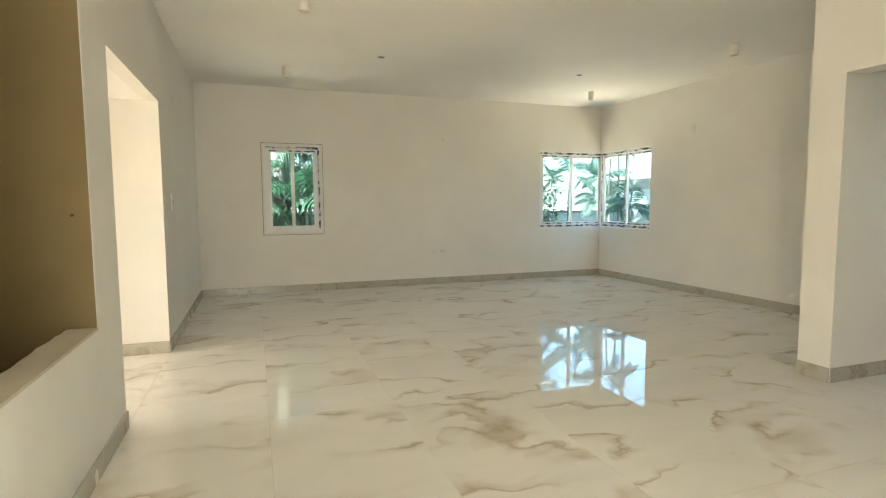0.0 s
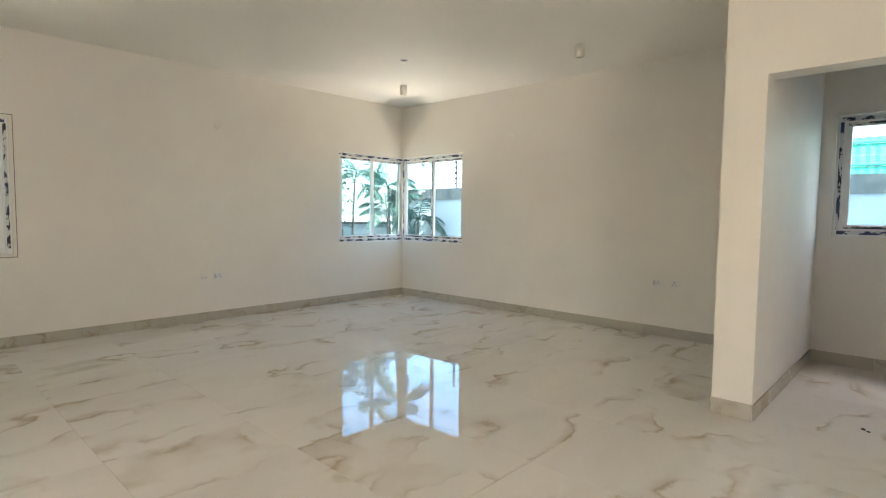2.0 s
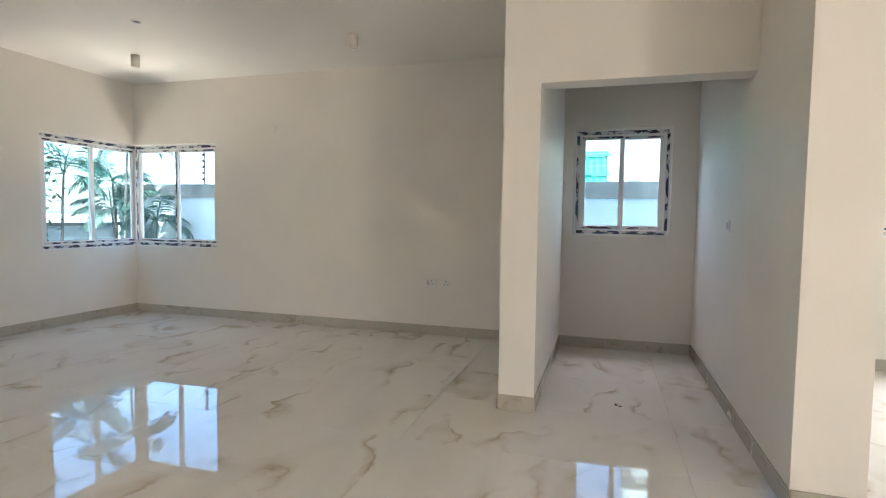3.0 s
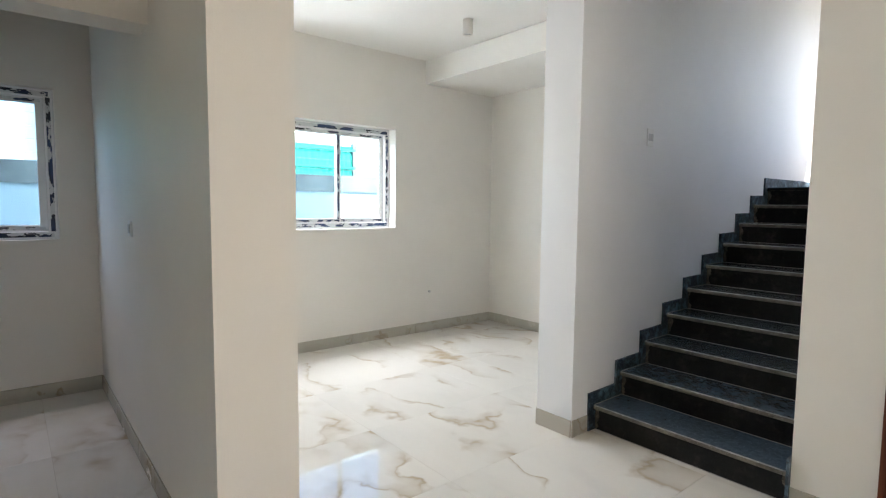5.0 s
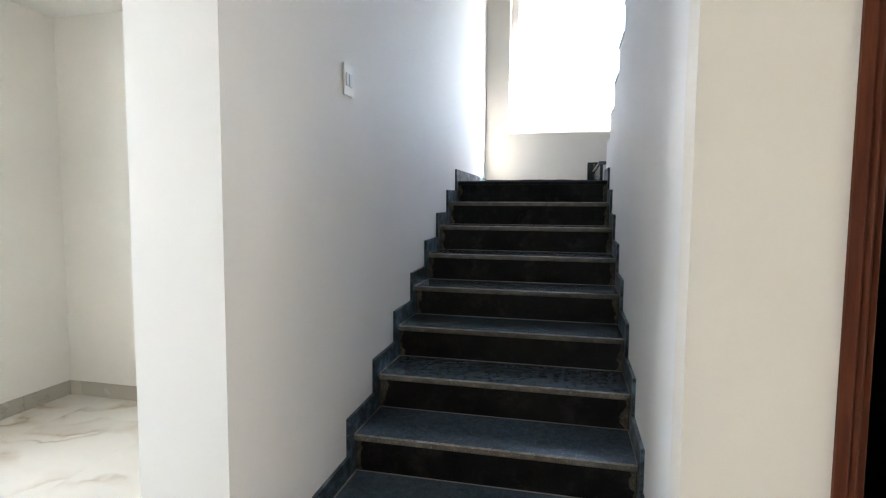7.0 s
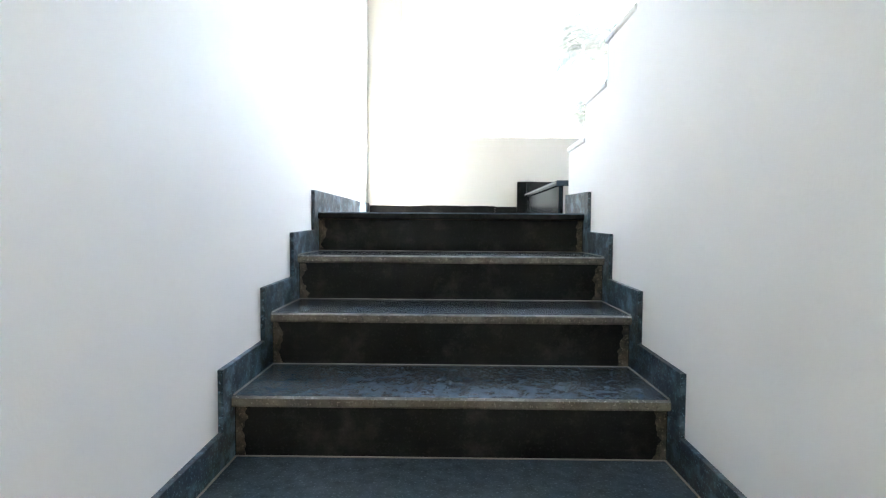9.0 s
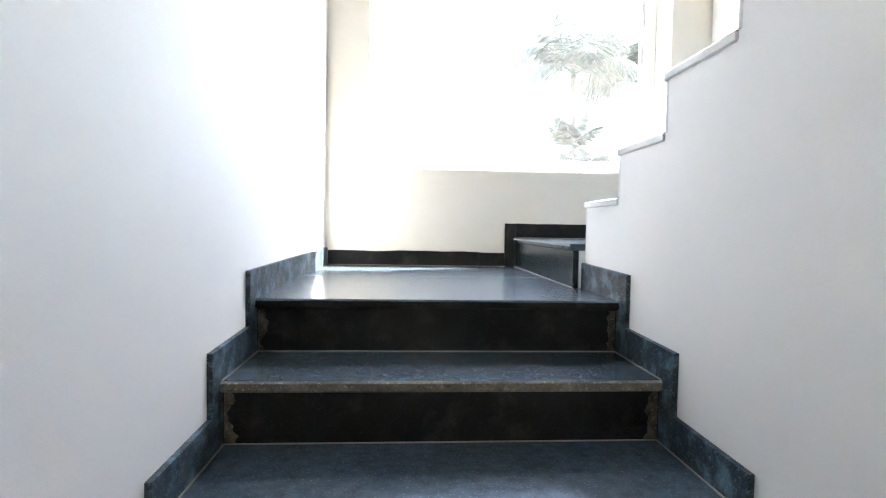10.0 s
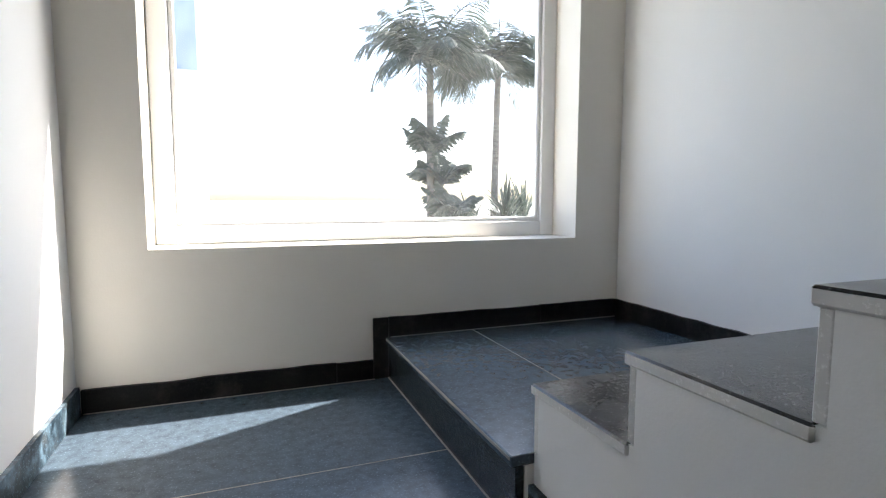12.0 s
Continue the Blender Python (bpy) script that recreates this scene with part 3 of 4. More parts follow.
# unseen window behind the fin, added to bring light into the dining room
sliding_window("window_unseen", pose(XE, 2.45, 0, 0, 0, -90), 0.87, WIN_DI[2], WIN_DI[3], 0.13, LBL + " in the dining room", False, "tb")

# fixed picture window over the landing
lw = thing("window_6", pose(WIN_ST[1], YS_ST, 0, 0, 0, 180), "large fixed white plastic window above the stair landing", "window", kind="structure")
WW = WIN_ST[1] - WIN_ST[0]
part("frame", ring(WW, WIN_ST[2], WIN_ST[3], 0.075, 0.20, 0.27), M_UPVC, lw)
part("glazing_bead", ring(WW - 0.15, WIN_ST[2] + 0.075, WIN_ST[3] - 0.075, 0.022, 0.215, 0.245, 0.075), M_UPVC, lw)
gp = part("pane", box((0.09, 0.228, WIN_ST[2] + 0.09), (WW - 0.09, 0.236, WIN_ST[3] - 0.09)), M_DUSTY, lw)
gp.visible_shadow = False

# ---- staircase ----
stair = thing("staircase", pose(0, 0, 0), "black stone staircase with worn pale nosings and dusty treads tinted for sky reflection", "staircase")


def nose(k):
    return NOSE_Y - (k - 1) * GOING


def tread_mesh(x0, x1, yf, yb, z, t=0.030):
    """A slab with a rounded front; the front lip shows worn pale stone."""
    c = 0.006
    pts = [(yf - c, z), (yb, z), (yb, z - t), (yf - c, z - t), (yf, z - t + c), (yf, z - c)]
    bm = extrude_profile(pts, x0, x1)
    bm.normal_update()
    for f in bm.faces:
        ctr = f.calc_center_median()
        f.material_index = 0 if ctr.y < yf - c * 1.01 else (2 if f.normal.z > 0.3 else 1)
    return bm


for k in range(1, 11):
    yf = nose(k)
    yb = nose(k + 1) - 0.045 if k < 10 else LAND_Y - 0.80
    if k < 10:
        part("tread", tread_mesh(SX0 + 0.004, SX1 - 0.004, yf, yb, k * RISE), [M_STONE, M_EDGE, M_LIP], stair)
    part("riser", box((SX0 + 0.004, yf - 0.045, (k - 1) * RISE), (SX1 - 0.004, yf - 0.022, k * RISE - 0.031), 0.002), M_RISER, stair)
    zb = (k - 1) * RISE
    part("grout_line", box((SX0 + 0.015, yf - 0.0225, zb + 0.0005), (SX1 - 0.015, yf - 0.0185, zb + 0.0035)), M_PALE, stair)
    if k < 10:
        for gx in (SX0 + 0.0145, SX1 - 0.0185):
            part("grout_line", box((gx, nose(k + 1) - 0.02, k * RISE), (gx + 0.004, yf - 0.008, k * RISE + 0.003)), M_PALE, stair)
    # dried cement left in the corners of the riser
    for xs, sgn in ((SX0 + 0.016, 1), (SX1 - 0.016, -1)):
        bm = bmesh.new()
        pts = []
        n = 20
        for i in range(n + 1):
            z = (k - 1) * RISE + 0.002 + i * (RISE - 0.036) / n
            wd = 0.024 + 0.024 * noise.noise((z * 17, k * 3.7, sgn * 2.0)) + 0.013 * noise.noise((z * 60, k * 1.3, sgn * 5.0))
            pts.append((z, max(0.005, wd)))
        lo = [bm.verts.new((xs, yf - 0.0205, z)) for z, wd in pts]
        hi = [bm.verts.new((xs + sgn * wd, yf - 0.0205, z)) for z, wd in pts]
        lo2 = [bm.verts.new((xs, yf - 0.0225, z)) for z, wd in pts]
        hi2 = [bm.verts.new((xs + sgn * wd, yf - 0.0225, z)) for z, wd in pts]
        for i in range(n):
            bm.faces.new((lo[i], hi[i], hi[i + 1], lo[i + 1]))
            bm.faces.new((hi[i], hi2[i], hi2[i + 1], hi[i + 1]))
            bm.faces.new((lo2[i], lo[i], lo[i + 1], lo2[i + 1]))
        bmesh.ops.recalc_face_normals(bm, faces=bm.faces[:])
        part("cement_smear", bm, M_SMEAR, stair, "dried tan cement smear")
    # stepped skirting on both walls
    for x0, x1 in ((SX0, SX0 + 0.014), (SX1 - 0.014, SX1)):
        f, z = 0.052, k * RISE
        if k < 10:
            pts = [(yf + f, z - RISE), (yf + f, z + 0.085 + 0.006 * noise.noise((k * 2.1, x0, 0))), (nose(k + 1) + f - 0.002, z + 0.092), (nose(k + 1) + f - 0.002, z), (yf - 0.02, z), (yf - 0.02, z - RISE)]
        elif x0 == SX0:
            pts = [(yf + f, z - RISE), (yf + f, z + 0.09), (yf - 0.38, z + 0.10), (yf - 0.38, z), (yf - 0.02, z), (yf - 0.02, z - RISE)]
        else:
            pts = [(yf + f, z - RISE), (yf + f, z + 0.09), (YS_ST + 0.014, z + 0.10), (YS_ST + 0.014, z), (yf - 0.02, z), (yf - 0.02, z - RISE)]
        part("skirting_piece", extrude_profile(pts, x0, x1), M_STRIP, stair)
# core below the first flight
part("core", extrude_profile([(nose(1) - 0.046, 0.0)] + [p for k in range(1, 10) for p in ((nose(k) - 0.046, k * RISE - 0.031), (nose(k + 1) - 0.046, k * RISE - 0.031))]
                             + [(nose(10) - 0.046, LAND_Z - 0.031), (YS_ST, LAND_Z - 0.031), (YS_ST, LAND_Z - 0.2), (nose(10) - 0.3, LAND_Z - 0.2), (nose(1) - 0.5, 0.0)], SX0 + 0.002, SX1 - 0.002), M_CEMENT, stair)

# landing: two dark slabs, a step up to the turn
K_X, K_Z, J_Y = 4.15, 1.875, -3.12
part("landing_slab", tread_mesh(SX0 + 0.002, SX1 - 0.002, LAND_Y, J_Y + 0.001, LAND_Z), [M_STONE, M_RISER, M_STONE], stair)
part("landing_slab", box((K_X - 0.05, YS_ST, LAND_Z - 0.03), (SX1 - 0.002, J_Y - 0.0015, LAND_Z), 0.001), M_STONE, stair)
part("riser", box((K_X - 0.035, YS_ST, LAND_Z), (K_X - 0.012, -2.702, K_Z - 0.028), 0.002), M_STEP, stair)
for x0, x1 in ((K_X - 0.40, K_X), (XW_ST, K_X - 0.402)):
    part("landing_slab", box((x0, YS_ST, K_Z - 0.028), (x1 - 0.001, -2.702, K_Z), 0.003), [M_STONE, M_EDGE], stair)
part("core", box((XW_ST, YS_ST, LAND_Z - 0.2), (K_X - 0.037, -2.702, K_Z - 0.029)), M_STAIRWALL, stair)


for a, b in (((K_X - 0.010, J_Y - 0.0018, LAND_Z - 0.01), (SX1 - 0.016, J_Y + 0.0018, LAND_Z + 0.0006)), ((K_X - 0.0115, YS_ST + 0.017, LAND_Z), (K_X - 0.007, -2.71, LAND_Z + 0.003)),
             ((K_X - 0.4025, YS_ST + 0.017, K_Z - 0.01), (K_X - 0.3985, -2.71, K_Z + 0.0006)), ((K_X + 0.05, YS_ST + 0.0155, LAND_Z), (SX1 - 0.02, YS_ST + 0.0195, LAND_Z + 0.003)),
             ((XW_ST + 0.02, YS_ST + 0.0155, K_Z), (K_X - 0.02, YS_ST + 0.0185, K_Z + 0.0025)), ((K_X - 0.0165, YS_ST + 0.02, K_Z - 0.012), (K_X + 0.001, -2.71, K_Z - 0.004))):
    part("grout_line", box(a, b), M_PALE, stair)


def ragged_strip(name, a, b, z, height, thick, rag=0.007):
    """Stone skirting with a chipped, uneven top, the room on the left hand."""
    a, b = Vector((*a, 0)), Vector((*b, 0))
    way = (b - a).normalized()
    length = (b - a).length
    n = max(2, int(length / 0.035))
    bm = bmesh.new()
    rows = []
    for i in range(n + 1):
        u = length * i / n
        h = height + rag * noise.noise((u * 7 + a.x * 3, z, a.y))
        rows.append([bm.verts.new(p) for p in ((u, 0, 0), (u, thick, 0), (u, thick, h), (u, 0, h))])
    for p, q in zip(rows, rows[1:]):
        for i in range(4):
            j = (i + 1) % 4
            bm.faces.new((p[i], p[j], q[j], q[i]))
    bm.faces.new(rows[0])
    bm.faces.new(rows[-1][::-1])
    bmesh.ops.recalc_face_normals(bm, faces=bm.faces[:])
    ob = part(name, bm, M_RISER, stair)
    ob.matrix_local = Matrix.Translation((a.x, a.y, z)) @ Matrix.Rotation(math.atan2(way.y, way.x), 4, "Z")
    return ob


ragged_strip("skirting_piece", (K_X + 0.21, YS_ST), (SX1 - 0.016, YS_ST), LAND_Z, 0.085, 0.016)
ragged_strip("skirting_piece", (K_X + 0.055, YS_ST), (K_X + 0.208, YS_ST), LAND_Z, 0.082, 0.016, 0.002)
part("skirting_piece", box((K_X - 0.012, YS_ST, LAND_Z), (K_X + 0.053, YS_ST + 0.016, K_Z + 0.085), 0.002), M_RISER, stair)
ragged_strip("skirting_piece", (K_X - 0.75, YS_ST), (K_X - 0.014, YS_ST), K_Z, 0.085, 0.016, 0.003)
ragged_strip("skirting_piece", (XW_ST + 0.016, YS_ST), (K_X - 0.752, YS_ST), K_Z, 0.088, 0.016, 0.003)
ragged_strip("skirting_piece", (XW_ST, -2.1), (XW_ST, YS_ST), K_Z, 0.085, 0.016)

# second flight, climbing back north beside the first
N2 = 11
for j in range(N2):
    yf, z = -2.718 + j * 0.311, K_Z + (j + 1) * 0.163
    tb = box((XW_ST + 0.002, yf + 0.004, z - 0.025), (SX0 + 0.006, yf + 0.330, z), 0.004)
    tb.normal_update()
    for f in tb.faces:
        f.material_index = 0 if f.normal.z > 0.5 else 1
    part("tread", tb, [M_GREY, M_GREYEDGE], stair)
    part("riser", box((XW_ST + 0.002, yf + 0.012, z - 0.163), (SX0 - 0.001, yf + 0.030, z - 0.026), 0.002), M_GREYEDGE, stair)
prof = [(-2.70, 0.0), (-2.70, K_Z)]
for j in range(N2):
    yf, z = -2.718 + j * 0.311, K_Z + (j + 1) * 0.163
    if yf + 0.33 > WC_Y - 0.13:
        break
    prof += [(yf + 0.031, z - 0.164), (yf + 0.031, z - 0.0255)]
last_z = prof[-1][1]
prof += [(WC_Y - 0.122, last_z), (WC_Y - 0.122, 0.0)]
sw = link_mesh("wall_between_flights", extrude_profile(prof, SX0 - 0.13, SX0), M_STAIRWALL)
tagged(sw, "white plastered wall stepping up under the upper flight", "wall", kind="structure")
sof = extrude_profile([(p[0], p[1]) for p in prof[2:-2]] + [(WC_Y - 0.122, last_z), (WC_Y - 0.122, last_z - 0.35), (-2.3, K_Z - 0.15), (-2.69, K_Z - 0.15)], XW_ST + 0.003, SX0 - 0.132)
part("core", sof, M_CEMENT, stair)

# ---- doorway of the toilet ----
door = thing("door_1", pose(0, 0, 0), "dark reddish-brown moulded wooden door frame, open doorway", "door frame", kind="structure")
DX0, DX1 = 2.87, 3.67


def jamb_profile(x0, s):
    """Moulded frame section, seen from above: stepped grooves on the room side."""
    return [(x0, WC_Y + 0.012), (x0 + s * 0.022, WC_Y + 0.022), (x0 + s * 0.030, WC_Y + 0.014), (x0 + s * 0.040, WC_Y + 0.020),
            (x0 + s * 0.050, WC_Y + 0.010), (x0 + s * 0.060, WC_Y + 0.016), (x0 + s * 0.066, WC_Y + 0.006), (x0 + s * 0.066, WC_Y - 0.05),
            (x0 + s * 0.074, WC_Y - 0.055), (x0 + s * 0.074, WC_Y - 0.125), (x0, WC_Y - 0.125)]


for x0, s in ((3.75, -1), (2.79, 1)):
    rings = [[(x, y, z) for x, y in jamb_profile(x0, s)] for z in (0.0, 2.36)]
    part("jamb", loft(rings, False), M_WOOD, door)
part("lintel", box((2.79, WC_Y - 0.12, 2.361), (3.75, WC_Y + 0.018, 2.44), 0.006), M_WOOD, door)
skf = link_mesh("floor_toilet", boxes(((2.87, -2.32, -0.011), (3.94, WC_Y - 0.001, 0.0))), M_SHADETILE)
tagged(skf, "toilet floor coloured dark as in shadow", "floor", kind="structure")
dado = link_mesh("trim_toilet_band", boxes(((3.0, -2.319, 1.50), (3.94, -2.312, 1.512))), M_GROUT)
tagged(dado, "thin tile joint band", "trim", kind="structure")


def superring(cx, cy, z, rx, ry, n=24, p=2.4):
    out = []
    for i in range(n):
        a = 2 * math.pi * i / n
        c, s = math.cos(a), math.sin(a)
        out.append((cx + rx * math.copysign(abs(c) ** (2 / p), c), cy + ry * math.copysign(abs(s) ** (2 / p), s), z))
    return out


# wash basin on the wall beside the toilet
basin = thing("wash_basin", pose(3.94, -0.95, 0.09), "white ceramic wall-hung wash basin with half pedestal", "wash basin")
part("bowl", loft([superring(-0.16, 0, 0.64, 0.10, 0.12), superring(-0.20, 0, 0.70, 0.17, 0.19), superring(-0.235, 0, 0.78, 0.225, 0.24), superring(-0.24, 0, 0.845, 0.24, 0.255),
                   superring(-0.24, 0, 0.85, 0.225, 0.24), superring(-0.25, 0, 0.80, 0.175, 0.19), superring(-0.25, 0, 0.73, 0.08, 0.09)]), M_CERAMIC, basin)
part("pedestal", loft([superring(-0.09, 0, 0.30, 0.07, 0.075), superring(-0.10, 0, 0.45, 0.09, 0.09), superring(-0.12, 0, 0.66, 0.11, 0.11)]), M_CERAMIC, basin)
part("drain", lathe([(0.0, 0.0), (0.03, 0.0), (0.032, 0.006), (0.0, 0.008)], 16), M_STEEL, basin).location = (-0.25, 0, 0.728)
# wall-hung toilet and its flush plate
toilet = thing("toilet", pose(3.37, -2.32, 0), "white ceramic wall-hung toilet bowl in shadow", "toilet")
part("bowl", loft([superring(0, 0.12, 0.10, 0.08, 0.11), superring(0, 0.20, 0.18, 0.13, 0.20), superring(0, 0.26, 0.30, 0.17, 0.255), superring(0, 0.27, 0.385, 0.18, 0.268)]), M_CERAMIC, toilet)
part("seat", loft([superring(0, 0.27, 0.386, 0.182, 0.266), superring(0, 0.27, 0.40, 0.186, 0.268), superring(0, 0.27, 0.412, 0.176, 0.258)]), M_CERAMIC, toilet)
fp = thing("flush_plate", pose(3.43, -2.32, 1.21), "square steel flush plate on the dark tiled wall", "flush plate")
part("plate", box((-0.075, 0.0, -0.115), (0.075, 0.012, 0.115), 0.006, 2), M_STEEL, fp)
part("button", box((-0.045, 0.012, -0.045), (0.045, 0.018, 0.065), 0.004), M_PLATE, fp)
# paint bucket inside the doorway
bucket = thing("paint_bucket", pose(3.70, -0.10, 0), "dark plastic paint bucket with a pale printed label", "bucket")
part("body", lathe([(0.0, 0.0), (0.112, 0.0), (0.118, 0.01), (0.135, 0.30), (0.142, 0.30), (0.142, 0.325), (0.134, 0.325), (0.128, 0.30), (0.112, 0.02), (0.0, 0.02)]), M_BUCKET, bucket)
lab = bmesh.new()
cols = []
for i in range(13):
    a = radians(20 + i * 11)
    cols.append([lab.verts.new((r * math.cos(a), r * math.sin(a), z)) for r, z in ((0.1238, 0.06), (0.1318, 0.20))])
for p, q in zip(cols, cols[1:]):
    lab.faces.new((p[0], p[1], q[1], q[0])).smooth = True
bmesh.ops.recalc_face_normals(lab, faces=lab.faces[:])
part("label", lab, M_LABEL, bucket, "pale printed paper label")
for i, (z, hgt) in enumerate(((0.165, 0.012), (0.105, 0.030))):
    bar = bmesh.new()
    cols = []
    for k in range(9):
        a = radians(50 + k * 8)
        cols.append([bar.verts.new((r * math.cos(a), r * math.sin(a), zz)) for r, zz in ((0.1265 + 0.0575 * (z - 0.06), z), (0.1265 + 0.0575 * (z - 0.06 + hgt), z + hgt))])
    for p, q in zip(cols, cols[1:]):
        bar.faces.new((p[0], p[1], q[1], q[0]))
    bmesh.ops.recalc_face_normals(bar, faces=bar.faces[:])
    part("print_bar", bar, M_INK, bucket)
seg = [Vector((0.143 * math.cos(radians(a)), 0.143 * math.sin(radians(a)) * 0.5 + 0.06, 0.27 - 0.09 * math.sin(radians(a)))) for a in range(0, 181, 15)]
rr = []
for i, c in enumerate(seg):
    t = (seg[min(i + 1, len(seg) - 1)] - seg[max(i - 1, 0)]).normalized()
    n1 = t.cross(Vector((0, 0, 1))).normalized()
    n2 = t.cross(n1)
    rr.append([tuple(c + 0.003 * (math.cos(q) * n1 + math.sin(q) * n2)) for q in (0, 1.57, 3.14, 4.71)])
part("bail", loft(rr), M_STEEL, bucket)


# ---- switches, sockets and boxes ----
def plate(name, m, w, h, holes, label, category):
    """A wall plate; x along the wall, y into the room, centred."""
    ob = thing(name, m, label, category)
    part("plate", box((-w / 2, 0, -h / 2), (w / 2, 0.009, h / 2), 0.003), M_PLATE, ob)
    for hx, hz, hw, hh, dark in holes:
        part("rocker" if not dark else "socket_hole", box((hx - hw / 2, 0.009, hz - hh / 2), (hx + hw / 2, 0.0105 if dark else 0.013, hz + hh / 2), 0.0008), M_DARKHOLE if dark else M_ROCKER, ob)
    return ob


SOCK = [(-0.018, -0.012, 0.010, 0.010, True), (0.018, -0.012, 0.010, 0.010, True), (0.0, 0.020, 0.012, 0.012, True)]
ROCK = [(-0.016, 0, 0.026, 0.05, False), (0.016, 0, 0.026, 0.05, False)]
SL = "white plastic wall socket plate above the skirting"
plate("wall_socket", pose(5.012, YN, 0.558, 0, 0, 180), 0.15, 0.085, SOCK + [(0.05, 0, 0.026, 0.05, False)], SL, "socket")
plate("wall_socket", pose(4.825, YN, 0.562, 0, 0, 180), 0.075, 0.075, SOCK[:2], SL, "socket")
plate("wall_socket", pose(XE, 5.68, 0.61, 0, 0, 90), 0.13, 0.085, SOCK + [(0.045, 0, 0.024, 0.05, False)], SL, "socket")
plate("wall_socket", pose(XE, 5.50, 0.61, 0, 0, 90), 0.085, 0.085, SOCK, SL, "socket")
plate("light_switch", pose(SX1, -0.147, 1.99, 0, 0, 90), 0.085, 0.125, ROCK, "white plastic two-rocker light switch on the stair wall", "switch")
plate("light_switch", pose(6.68, FIN_Y1, 1.34, 0, 0, 0), 0.10, 0.09, ROCK, "white plastic light switch on the alcove wall", "switch")
plate("light_switch", pose(XW, 7.45, 1.40, 0, 0, -90), 0.10, 0.16, ROCK, "white plastic light switch on the wall", "switch")


def cover(m, r, label):
    ob = thing("round_wall_box", m, label, "wall box")
    part("cover", lathe([(0.0, 0.008), (r * 0.8, 0.008), (r * 0.97, 0.005), (r, 0.0), (0.0, 0.0)], 24), M_WALL, ob).rotation_euler = (radians(-90), 0, 0)
    part("screw", lathe([(0.0, 0.011), (0.006, 0.010), (0.006, 0.007), (0.0, 0.007)], 10), M_STEEL, ob).rotation_euler = (radians(-90), 0, 0)


cover(pose(5.03, YN, 2.46, 0, 0, 180), 0.05, "round cream cover of a capped wall light point")
cover(pose(XE, 7.81, 2.475, 0, 0, 90), 0.05, "round cream cover of a capped wall light point")
cover(pose(XW, 7.87, 2.50, 0, 0, -90), 0.045, "round cream cover of a capped wall light point")
hole = thing("wall_hole", pose(XE, -0.41, 0.475, 0, 0, 90), "small dark pipe stub hole in the wall", "pipe stub")
part("stub", lathe([(0.0, 0.004), (0.009, 0.004), (0.010, 0.02), (0.014, 0.02), (0.014, 0.0), (0.0, 0.0)], 14), M_STEEL, hole).rotation_euler = (radians(-90), 0, 0)


nail = thing("wall_nail", pose(1.10, 4.629, 1.32, 0, 0, 180), "small dark nail stuck in the bare shaft wall", "nail")
part("head", lathe([(0.0, 0.006), (0.008, 0.005), (0.008, 0.0), (0.0, 0.0)], 12), M_INK, nail).rotation_euler = (radians(-90), 0, 0)
for px, py, sz, a in ((6.390, 3.645, 0.014, 20), (6.366, 3.617, 0.010, 75)):
    chip = thing("plaster_chip", pose(px, py, 0, 0, 0, a), "tiny dark plaster crumb on the alcove floor", "debris", "floor crumbs")
    part("crumb", loft([[(sz * r * math.cos(q) * 1.4, sz * r * math.sin(q), z * sz) for q in (0.1, 1.2, 2.0, 3.3, 4.1, 5.2)] for r, z in ((0.8, 0.0), (1.0, 0.3), (0.5, 0.7))], False), M_INK, chip)


# ---- ceiling lamps ----
def can_lamp(x, y):
    ob = thing("ceiling_lamp", pose(x, y, H), "short cream cylindrical surface-mounted ceiling spotlight, off", "ceiling lamp", "cylinder spotlights")
    part("housing", lathe([(0.0, 0.0), (0.046, 0.0), (0.046, -0.128), (0.042, -0.130), (0.040, -0.115), (0.0, -0.115)], 26), M_LAMP, ob)
    part("lens", lathe([(0.0, -0.122), (0.039, -0.120), (0.039, -0.114), (0.0, -0.114)], 22), M_LENS, ob)
    return ob


lamp = can_lamp(2.40, 8.80)
for x, y in ((7.10, 8.86), (2.42, 6.29), (7.11, 6.17), (6.86, 0.19), (6.83, 1.41)):
    copy_thing(lamp, pose(x, y, H))


def downlight(x, y):
    ob = thing("downlight", pose(x, y, H), "small round recessed ceiling downlight, off", "downlight", "recessed downlights")
    part("rim", lathe([(0.030, -0.001), (0.042, -0.006), (0.050, -0.004), (0.052, 0.0)], 26), M_STEEL, ob)
    part("lens", lathe([(0.0, -0.002), (0.031, -0.002), (0.031, 0.0), (0.0, 0.0)], 22), M_BARK, ob)
    return ob


dl = downlight(3.47, 7.94)
copy_thing(dl, pose(6.28, 7.96, H))

# ---- outdoors ----
gr = link_mesh("ground", boxes(((-900, -900, GROUND - 1.5), (900, 900, GROUND - 1.2))), M_GROUND)
tagged(gr, "pale dry earth around the house", "ground", kind="structure")
plot = link_mesh("ground_plot", boxes(((-6, -8, GROUND - 1.2), (14, 18, GROUND))), M_GROUND)
tagged(plot, "pale dry earth of the house plot", "ground", kind="structure")


def boundary(name, a, b, top, band):
    wl = thing(name, pose(0, 0, 0), "painted boundary wall with a rough grey cement coping", "boundary wall")
    (x0, y0), (x1, y1) = a, b
    part("wall", boxes(((x0, y0, GROUND), (x1, y1, top))), M_BOUND, wl)
    if band:
        e = 0.03
        part("coping", boxes(((x0 - e, y0 - e, top), (x1 + e, y1 + e, top + band))), M_COPING, wl, "rough grey cement coping")


boundary("boundary_wall", (10.9, -8), (11.1, 13.4), 1.70, 0.26)
boundary("boundary_wall", (-6, 13.4), (10.86, 13.6), 1.12, 0.06)


